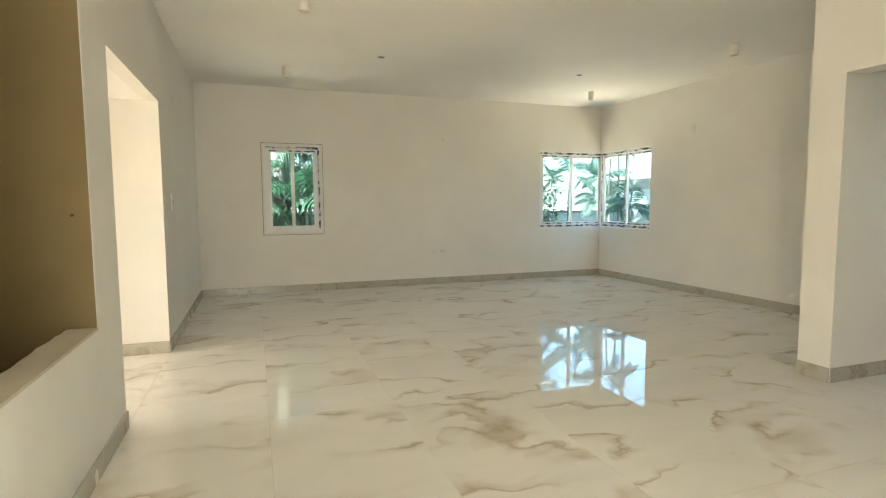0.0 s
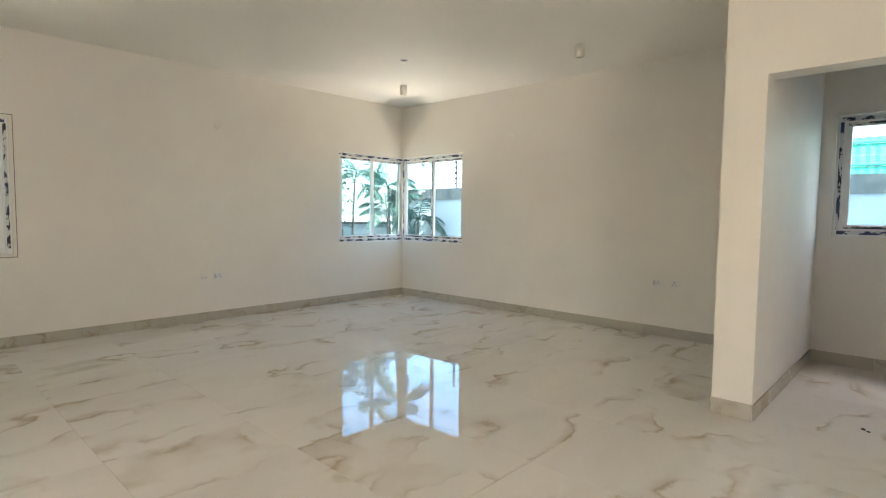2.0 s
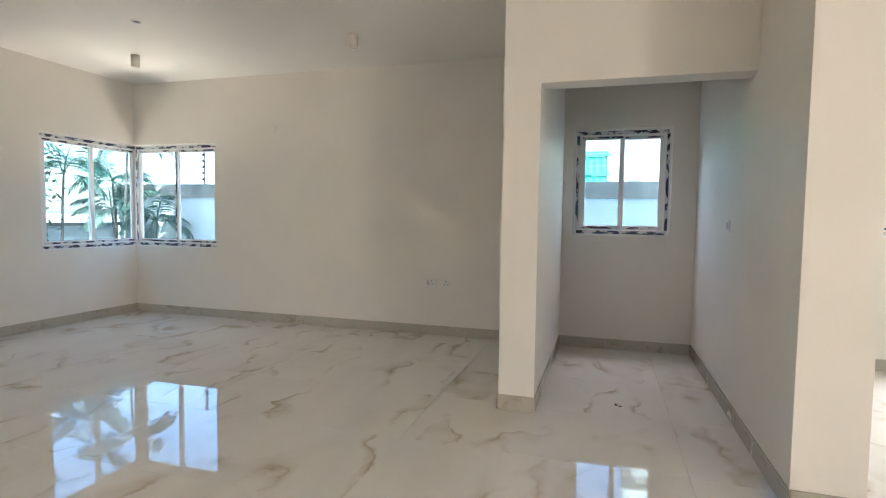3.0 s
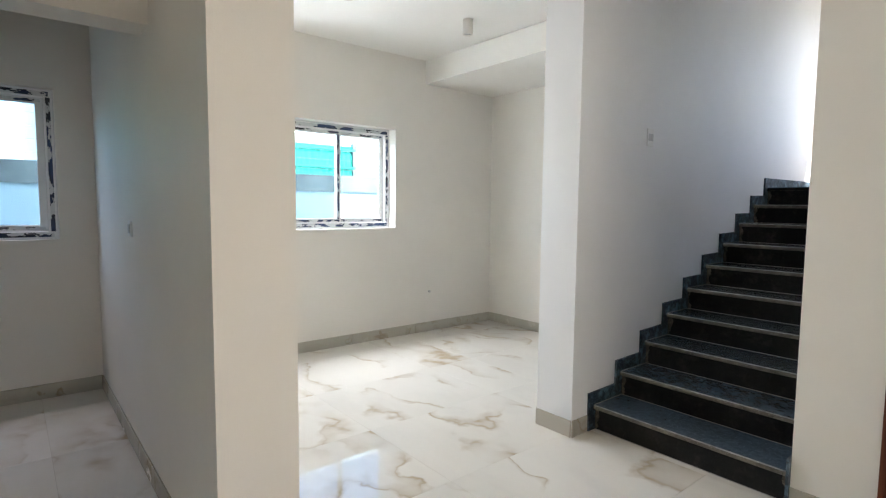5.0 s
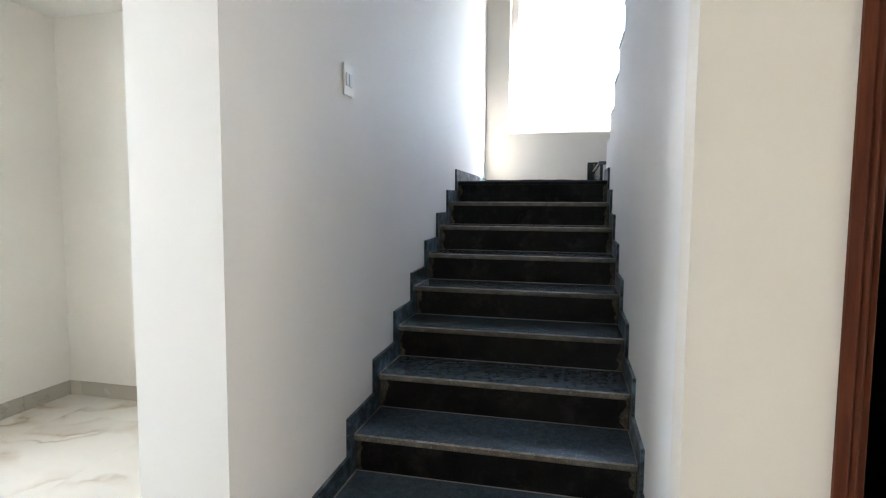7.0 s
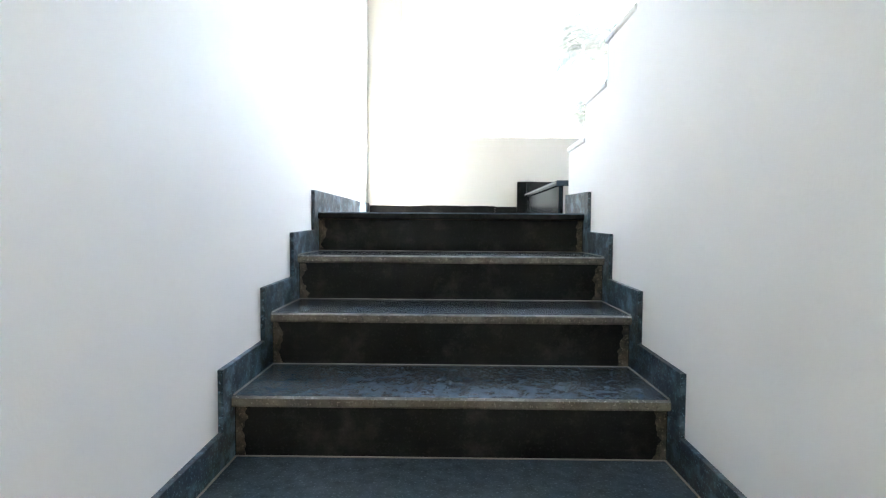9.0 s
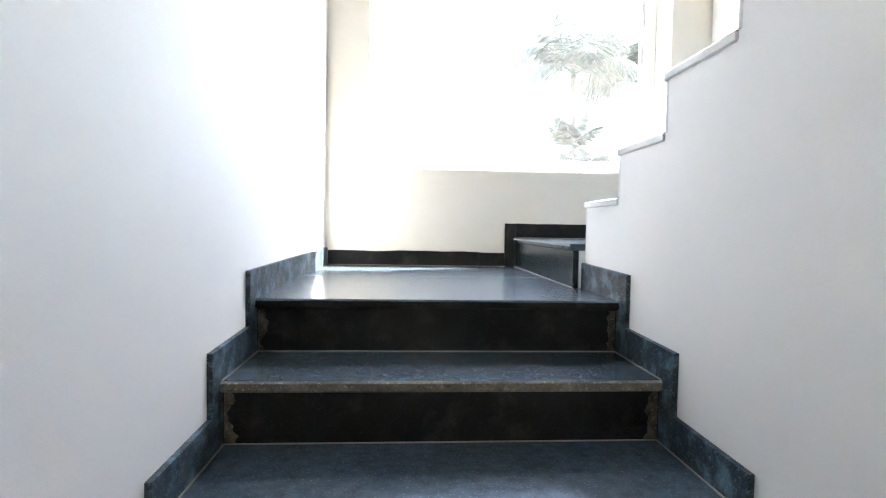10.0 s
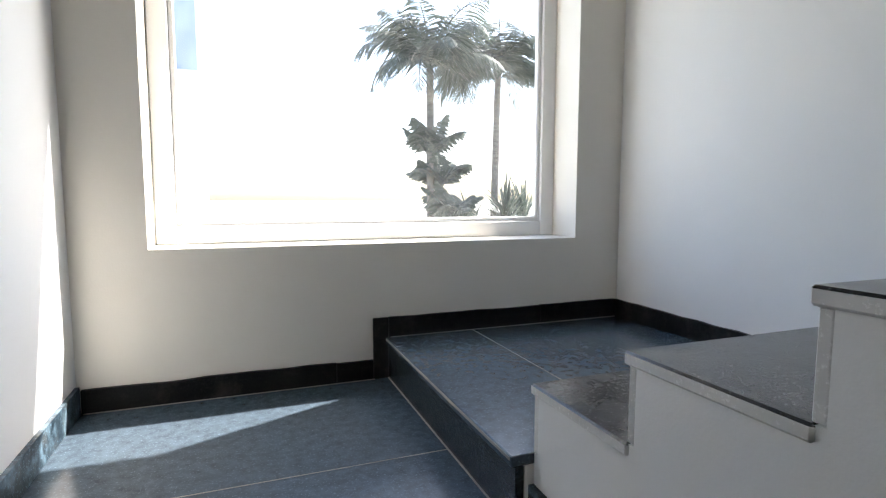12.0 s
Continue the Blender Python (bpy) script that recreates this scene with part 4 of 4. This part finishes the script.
def wire_fence(x, y0, y1, z, posts):
    """Security wires on short posts along the top of the boundary wall."""
    fe = thing("security_fence", pose(x, 0, z), "thin security fence wires on dark posts over the wall", "fence")
    for y in posts:
        post = part("post", box((-0.015, y - 0.015, 0.0), (0.015, y + 0.015, 0.64), 0.003), M_COPING, fe)
        for i in range(5):
            part("insulator", lathe([(0.0, 0.0), (0.03, 0.0), (0.034, 0.03), (0.02, 0.045), (0.0, 0.05)], 10), M_INK, post, "black plastic insulator").location = (-0.03, y, 0.08 + i * 0.12)
    for i in range(4):
        part("wire", box((-0.033, y0, 0.10 + i * 0.15), (-0.028, y1, 0.105 + i * 0.15)), M_STEEL, fe)


wire_fence(11.0, -8.0, 13.3, 1.955, (11.34, 7.3, 2.2, -3.4, -7.9))


def sheet_fence(y0, y1):
    fe = thing("sheet_fence", pose(12.6, 0, 0), "turquoise green corrugated metal sheet fence", "fence", "green sheet fence")
    n = int((y1 - y0) / 0.06)
    bm = bmesh.new()
    rows = [[bm.verts.new((0.02 * (i % 2) + dx, y0 + (y1 - y0) * i / n, z)) for dx, z in ((0, 1.0), (0, 2.64), (0.03, 2.64), (0.03, 1.0))] for i in range(n + 1)]
    for p, q in zip(rows, rows[1:]):
        for i in range(4):
            bm.faces.new((p[i], p[(i + 1) % 4], q[(i + 1) % 4], q[i]))
    bmesh.ops.recalc_face_normals(bm, faces=bm.faces[:])
    part("sheet", bm, M_GREEN, fe)
    for z in (1.6, 2.2, 2.55):
        part("rail", box((-0.04, y0, z), (-0.005, y1, z + 0.04), 0.004), M_GREEN, fe)
    for y in (y0, y1):
        part("post", box((-0.03, y - 0.05, GROUND), (0.06, y + 0.05, 2.7), 0.006), M_COPING, fe, "grey metal post")


sheet_fence(3.71, 6.2)
sheet_fence(-1.95, 1.1)


def house(x, y, w, d, h, m_wall, rz, label, storeys=None):
    ho = thing("house", pose(x, y, GROUND - 1.2, 0, 0, rz), label, "house")
    part("wall", boxes(((0, 0, 0), (w, d, h))), m_wall, ho)
    part("roof", boxes(((-0.2, -0.2, h), (w + 0.2, d + 0.2, h + 0.25))), M_HOUSE, ho)
    n = max(1, int(w / 2.6))
    for s in range(int(h / 3.0) if storeys is None else storeys):
        for i in range(n):
            u = w * (i + 0.5) / n
            wi = part("window", boxes(((u - 0.55, -0.05, s * 3.0 + 1.1), (u + 0.55, 0.02, s * 3.0 + 2.3))), M_DGLASS, ho)
            part("sill", boxes(((u - 0.65, -0.12, s * 3.0 + 1.02), (u + 0.65, 0.02, s * 3.0 + 1.1))), M_HOUSE, wi)
    return ho


house(23, -9, 12, 8, 6.4, M_HOUSE, 90, "white two-storey house beyond the boundary wall")
tower = house(16.1, -42, 9, 8, 12.4, M_HOUSE, 180, "tall white building with a blue top storey far beyond the garden", 0)
part("top_storey", boxes(((0.0, 0.0, 12.66), (9.0, 8.0, 19.0))), M_BLUE, tower, "blue painted top storey")


def frond(bm, base, yaw, pitch, length, leaves, width, rng, droop=1.0):
    """One feather leaf: a bending rib with paired leaflets."""
    p = Vector(base)
    steps = leaves
    ang = pitch
    side = Vector((-math.sin(yaw), math.cos(yaw), 0))
    prev = p.copy()
    for i in range(steps):
        s = i / steps
        ang -= droop * (1.6 / steps) * (0.5 + s)
        way = Vector((math.cos(yaw) * math.cos(ang), math.sin(yaw) * math.cos(ang), math.sin(ang)))
        nxt = prev + way * (length / steps)
        up = side.cross(way) * -1
        r = 0.012 * (1 - s) + 0.003
        a, b, c = prev + side * r, prev - side * r, prev + up * -r
        d, e, f = nxt + side * r, nxt - side * r, nxt + up * -r
        va = [bm.verts.new(q) for q in (a, b, c, d, e, f)]
        for q in ((0, 1, 4, 3), (1, 2, 5, 4), (2, 0, 3, 5)):
            bm.faces.new([va[k] for k in q])
        if s > 0.12:
            ll = length * 0.36 * math.sin(math.pi * min(1, 0.18 + s * 0.86)) * rng.uniform(0.85, 1.12) + 0.05
            for sg in (1, -1):
                out = (side * sg * 0.82 + way * 0.62 + Vector((0, 0, -0.28 - 0.3 * rng.random()))).normalized()
                tip = nxt + out * ll + Vector((0, 0, -0.22 * ll))
                mid = nxt + out * ll * 0.5
                wv = way * (width * 0.5)
                q = [bm.verts.new(x) for x in (nxt - wv * 0.5, mid - wv, tip, mid + wv, nxt + wv * 0.5)]
                bm.faces.new(q)
        prev = nxt


def palm(x, y, z0, height, r, fronds, length, leaves=18, width=0.04, seed=1, lean=0.0, name="palm_tree", label="slender palm tree with feathery green fronds", stems=1, spread=0.0, rise=(5, 78), leaf=None, droop=(0.8, 1.25)):
    rng = random.Random(seed)
    tree = thing(name, pose(x, y, z0), label, "palm tree")
    crown = bmesh.new()
    for s in range(stems):
        a0 = rng.uniform(0, 6.28)
        bx, by = spread * math.cos(a0) * rng.random(), spread * math.sin(a0) * rng.random()
        hh = height * (1 if s == 0 else rng.uniform(0.6, 1.05))
        la = rng.uniform(0, 6.28)
        ln = lean + (0.12 * rng.random() if stems > 1 else 0)
        rings, n = [], 14
        for i in range(n + 1):
            t = i / n
            cx, cy = bx + ln * hh * t * t * math.cos(la), by + ln * hh * t * t * math.sin(la)
            rad = r * (1.15 - 0.45 * t) * (1.0 + 0.06 * (i % 2))
            rings.append([(cx + rad * math.cos(2 * math.pi * k / 9), cy + rad * math.sin(2 * math.pi * k / 9), hh * t) for k in range(9)])
        part("trunk", loft(rings), M_BARK, tree)
        for f in range(fronds):
            yaw = 2 * math.pi * (f * 0.382 + rng.random() * 0.08)
            pitch = radians(rng.uniform(*rise))
            frond(crown, (cx, cy, hh - 0.05), yaw, pitch, length * rng.uniform(0.75, 1.1), leaves, width, rng, rng.uniform(*droop))
    part("crown", crown, leaf or M_LEAF, tree)
    return tree


def shrub(x, y, z0, rad, height, leaves, size, seed, label):
    rng = random.Random(seed)
    sh = thing("shrub", pose(x, y, z0), label, "shrub")
    bm = bmesh.new()
    for b in range(9):
        a, tilt = rng.uniform(0, 6.28), rng.uniform(0.05, 0.55)
        top = Vector((math.cos(a) * rad * tilt * 1.3, math.sin(a) * rad * tilt * 1.3, height * rng.uniform(0.6, 1.0)))
        rings = [[tuple(top * t + Vector((0.02 * (1.1 - t) * math.cos(q), 0.02 * (1.1 - t) * math.sin(q), 0))) for q in (0, 1.26, 2.51, 3.77, 5.03)] for t in (0, 0.35, 0.7, 1.0)]
        part("limb", loft(rings), M_BARK, sh)
        for i in range(leaves // 9):
            t = rng.uniform(0.25, 1.05)
            c = top * t + Vector((rng.gauss(0, 0.22), rng.gauss(0, 0.22), rng.gauss(0, 0.18))) * rad
            d = Vector((rng.gauss(0, 1), rng.gauss(0, 1), rng.gauss(-0.2, 0.6))).normalized()
            s = d.cross(Vector((0.3, 0.2, 1))).normalized() * size * 0.3
            u = d * size * rng.uniform(0.7, 1.3)
            bm.faces.new([bm.verts.new(q) for q in (c, c + u * 0.5 - s, c + u, c + u * 0.5 + s)])
    part("crown", bm, M_LEAF2, sh)


# dense palms behind the north window
for i, (x, y, h, st) in enumerate(((1.7, 12.6, 1.7, 3), (3.0, 12.3, 2.2, 4), (3.7, 12.6, 1.5, 3), (0.9, 12.7, 2.6, 4), (3.3, 13.0, 3.1, 3), (4.5, 12.7, 2.2, 3), (0.1, 12.5, 1.9, 3), (2.3, 12.95, 1.2, 3))):
    palm(x, y, GROUND, h, 0.045, 9, 1.5, 18, 0.05, 20 + i, 0.04, "palm_clump", "dense clump of slender green palms outside the window", st, 0.3)
palm(2.45, 12.45, GROUND, 6.2, 0.185, 12, 2.2, 22, 0.06, 3, 0.0, label="thick grey-trunked palm tree outside the window")
for i, (x, y, h) in enumerate(((1.0, 14.6, 3.0), (2.4, 15.2, 3.8), (3.8, 14.8, 3.2), (5.2, 15.4, 3.6), (-0.4, 15.0, 3.5))):
    palm(x, y, GROUND - 1.2, h + 1.0, 0.07, 13, 2.0, 18, 0.07, 70 + i, 0.03, label="green palm tree beyond the garden wall")
def shade_tree(x, y, h, rad, leaves, seed):
    """A tall garden tree: trunk, forking limbs, a loose crown of leaf clumps with gaps."""
    rng = random.Random(seed)
    tr = thing("tree", pose(x, y, GROUND - 1.2), "tall leafy garden tree beyond the house wall", "tree")
    part("trunk", loft([[(0.14 * (1.2 - t) * math.cos(q), 0.14 * (1.2 - t) * math.sin(q), h * 0.75 * t) for q in (0, 1.05, 2.09, 3.14, 4.19, 5.24)] for t in (0, 0.4, 0.8, 1.0)]), M_BARK, tr)
    bm = bmesh.new()
    for b in range(16):
        a, z0 = rng.uniform(0, 6.28), h * rng.uniform(0.35, 0.7)
        end = Vector((math.cos(a) * rad * rng.uniform(0.4, 1.0), math.sin(a) * rad * rng.uniform(0.4, 1.0), z0 + h * rng.uniform(0.08, 0.34)))
        st = Vector((0, 0, z0))
        part("limb", loft([[tuple(st.lerp(end, t) + Vector((0.035 * (1.1 - t) * math.cos(q), 0.035 * (1.1 - t) * math.sin(q), 0))) for q in (0, 1.57, 3.14, 4.71)] for t in (0, 0.5, 1.0)]), M_BARK, tr)
        for i in range(leaves // 16):
            c = st.lerp(end, rng.uniform(0.45, 1.1)) + Vector((rng.gauss(0, 0.26), rng.gauss(0, 0.26), rng.gauss(0, 0.22))) * rad
            d = Vector((rng.gauss(0, 1), rng.gauss(0, 1), rng.gauss(-0.3, 0.6))).normalized()
            s = d.cross(Vector((0.3, 0.2, 1))).normalized() * 0.05
            u = d * rng.uniform(0.12, 0.24)
            bm.faces.new([bm.verts.new(q) for q in (c, c + u * 0.5 - s, c + u, c + u * 0.5 + s)])
    part("crown", bm, M_LEAF2, tr)


for i, (x, y, h, rad, n) in enumerate(((0.6, 14.8, 8.5, 1.7, 5200), (2.7, 15.0, 9.2, 1.8, 5600), (4.6, 15.2, 8.4, 1.5, 3600), (7.0, 16.4, 7.6, 1.1, 600))):
    shade_tree(x, y, h, rad, n, 300 + i)

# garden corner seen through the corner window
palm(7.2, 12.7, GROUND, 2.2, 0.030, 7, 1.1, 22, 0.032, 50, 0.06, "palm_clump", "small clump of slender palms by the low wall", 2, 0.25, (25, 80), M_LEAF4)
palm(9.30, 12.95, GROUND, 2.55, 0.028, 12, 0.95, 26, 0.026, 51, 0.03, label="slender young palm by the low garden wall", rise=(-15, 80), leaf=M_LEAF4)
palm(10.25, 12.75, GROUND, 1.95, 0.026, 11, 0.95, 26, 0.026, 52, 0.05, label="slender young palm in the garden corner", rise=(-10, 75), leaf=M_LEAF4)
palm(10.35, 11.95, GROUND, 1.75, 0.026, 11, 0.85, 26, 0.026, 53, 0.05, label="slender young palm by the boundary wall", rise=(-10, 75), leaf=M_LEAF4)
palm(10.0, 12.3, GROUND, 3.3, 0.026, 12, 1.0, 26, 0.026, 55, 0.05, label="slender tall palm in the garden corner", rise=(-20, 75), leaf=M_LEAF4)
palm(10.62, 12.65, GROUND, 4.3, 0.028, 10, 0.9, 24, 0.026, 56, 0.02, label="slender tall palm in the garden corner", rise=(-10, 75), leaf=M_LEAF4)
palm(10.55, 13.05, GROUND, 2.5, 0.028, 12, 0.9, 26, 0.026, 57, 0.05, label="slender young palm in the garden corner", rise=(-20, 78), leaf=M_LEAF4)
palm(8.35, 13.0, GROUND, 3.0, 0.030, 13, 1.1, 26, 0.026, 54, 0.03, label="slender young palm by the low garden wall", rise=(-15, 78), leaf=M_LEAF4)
shrub(8.75, 13.05, GROUND, 0.75, 3.0, 900, 0.12, 7, "leafy green garden shrub by the low wall")
for i, (x, y, h) in enumerate(((9.0, 15.6, 4.4), (14.6, 12.0, 3.6))):
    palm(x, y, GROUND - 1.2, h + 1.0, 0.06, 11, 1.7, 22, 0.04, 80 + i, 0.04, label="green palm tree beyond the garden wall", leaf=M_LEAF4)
# beyond the landing window
for x, y, h, ln, sd in ((2.70, -7.3, 4.35, 1.0, 91), (1.74, -7.7, 4.42, 1.15, 92)):
    palm(x, y, GROUND, h, 0.056, 26, ln, 44, 0.020, sd, 0.02, label="slender grey-green palm tree beyond the landing window", rise=(28, 88), leaf=M_LEAF3, droop=(0.9, 1.7))
for x, y, h, sd in ((2.72, -7.05, 3.05, 95), (2.64, -7.0, 2.7, 96), (2.76, -7.02, 3.4, 97)):
    palm(x, y, GROUND, h, 0.05, 9, 0.46, 14, 0.05, sd, 0.02, "palm_clump", "young broad-leaved palm below the taller palm", 1, 0.05, (58, 89), M_LEAF3, (0.3, 0.9))


def spiky_bush(x, y, z0, blades, length, seed):
    """Stiff narrow blades fanning up from one short stem."""
    rng = random.Random(seed)
    bush = thing("spiky_bush", pose(x, y, z0), "spiky grey-green bush of stiff narrow blades in the garden", "bush")
    part("stem", loft([[(0.06 * k * math.cos(q), 0.06 * k * math.sin(q), z) for q in (0, 1.05, 2.09, 3.14, 4.19, 5.24)] for k, z in ((1.2, 0.0), (0.9, 1.4), (0.8, 2.75))]), M_BARK, bush)
    bm = bmesh.new()
    for i in range(blades):
        yaw, tilt = rng.uniform(0, 6.28), radians(rng.uniform(15, 82))
        way = Vector((math.cos(yaw) * math.cos(tilt), math.sin(yaw) * math.cos(tilt), math.sin(tilt)))
        side = way.cross(Vector((0, 0, 1))).normalized() * 0.014
        ln = length * rng.uniform(0.6, 1.1)
        base = Vector((0, 0, 2.7 + rng.uniform(-0.3, 0.08)))
        mid = base + way * ln * 0.5
        tip = base + way * ln + Vector((0, 0, -0.12 * ln * math.cos(tilt)))
        bm.faces.new([bm.verts.new(p) for p in (base - side * 0.6, mid - side, tip, mid + side, base + side * 0.6)])
    part("blades", bm, M_LEAF3, bush)


spiky_bush(1.78, -7.3, GROUND, 110, 0.62, 5)
spiky_bush(1.45, -7.45, GROUND, 90, 0.60, 6)
spiky_bush(2.15, -7.5, GROUND - 0.1, 60, 0.52, 8)


# ---- floor tiles, last ----
TX, TY, GAP = 0.83, 1.66, 0.0005


def tile_mesh(w, d):
    bm = box((GAP, GAP, -0.011), (w - GAP, d - GAP, 0.0))
    top = [e for e in bm.edges if e.verts[0].co.z > -0.001 and e.verts[1].co.z > -0.001]
    bmesh.ops.bevel(bm, geom=top, offset=0.0005, segments=1, affect="EDGES")
    me = bpy.data.meshes.new("floor_tile")
    bm.to_mesh(me)
    bm.free()
    me.materials.append(M_FLOOR)
    return me


shared = {}


def lay(x0, y0, x1, y1, ox=XW, oy=4.95):
    i = math.floor((x0 - ox) / TX + 1e-6)
    while ox + i * TX < x1 - 1e-4:
        j = math.floor((y0 - oy) / TY + 1e-6)
        while oy + j * TY < y1 - 1e-4:
            a, b = max(x0, ox + i * TX), max(y0, oy + j * TY)
            c, d = min(x1, ox + (i + 1) * TX), min(y1, oy + (j + 1) * TY)
            if c - a > 0.004 and d - b > 0.004:
                key = (round(c - a, 4), round(d - b, 4))
                if key not in shared:
                    shared[key] = tile_mesh(*key)
                ob = new("floor_tile", shared[key])
                ob.parent = slab
                ob.location = (a, b, 0)
            j += 1
        i += 1


lay(XW, FIN_Y1, XE, YN)
lay(XW, WC_Y, XE, FIN_Y1)
lay(SX0, NOSE_Y - 0.1, SX1, WC_Y)
lay(ST_X2, YS_DIN, XE, WC_Y)
lay(XW - 2.9, 5.131, XW, 6.91)

# ---- lamps added for daylight at the openings ----
SKY_TINT = (0.86, 0.94, 1.0)
# unseen lamp behind the starting point, added to fill the living room
daylight("fill_south_opening", (1.65, WC_Y - 0.25, 1.25), (0.24, 1, 0.45), 0.78, 2.3, 7.6, (1.0, 0.97, 0.90))
# lamps hidden below the sills, added as ground bounce to lift the ceiling
BOUNCE_TINT = (1.0, 0.92, 0.78)
daylight("bounce_corner_north", (7.5, YN + 1.9, -0.30), (0, -1, 0.35), 2.4, 1.2, 20, BOUNCE_TINT)
daylight("bounce_corner_east", (XE + 1.6, 9.2, -0.30), (-1, 0, 0.35), 2.2, 1.2, 18, BOUNCE_TINT)
daylight("bounce_north", (2.54, YN + 1.9, -0.30), (0, -1, 0.35), 2.4, 1.2, 16, BOUNCE_TINT)
# unseen lamp added to brighten the passage
daylight("fill_passage", (XW - 3.2, 6.0, 1.5), (1, 0, 0), 1.1, 1.1, 0.7)
daylight("daylight_dining", (XE + 0.62, 0.70, 2.72), (-1, 0, -0.8), 1.3, 0.6, 15.5)
# fill lamp in the added, unseen dining window
daylight("fill_dining_side", (XE + 0.30, 2.0, 1.78), (-1, -0.6, 0), 0.85, 1.0, 10)
daylight("daylight_alcove", (XE + 0.62, 3.61, 2.76), (-1, 0, -0.8), 1.0, 0.6, 3.6, (1.0, 0.92, 0.97))
daylight("daylight_landing", (4.1, YS_ST - 0.80, 4.30), (0, 1, -0.8), 1.9, 0.7, 1.2, SKY_TINT)
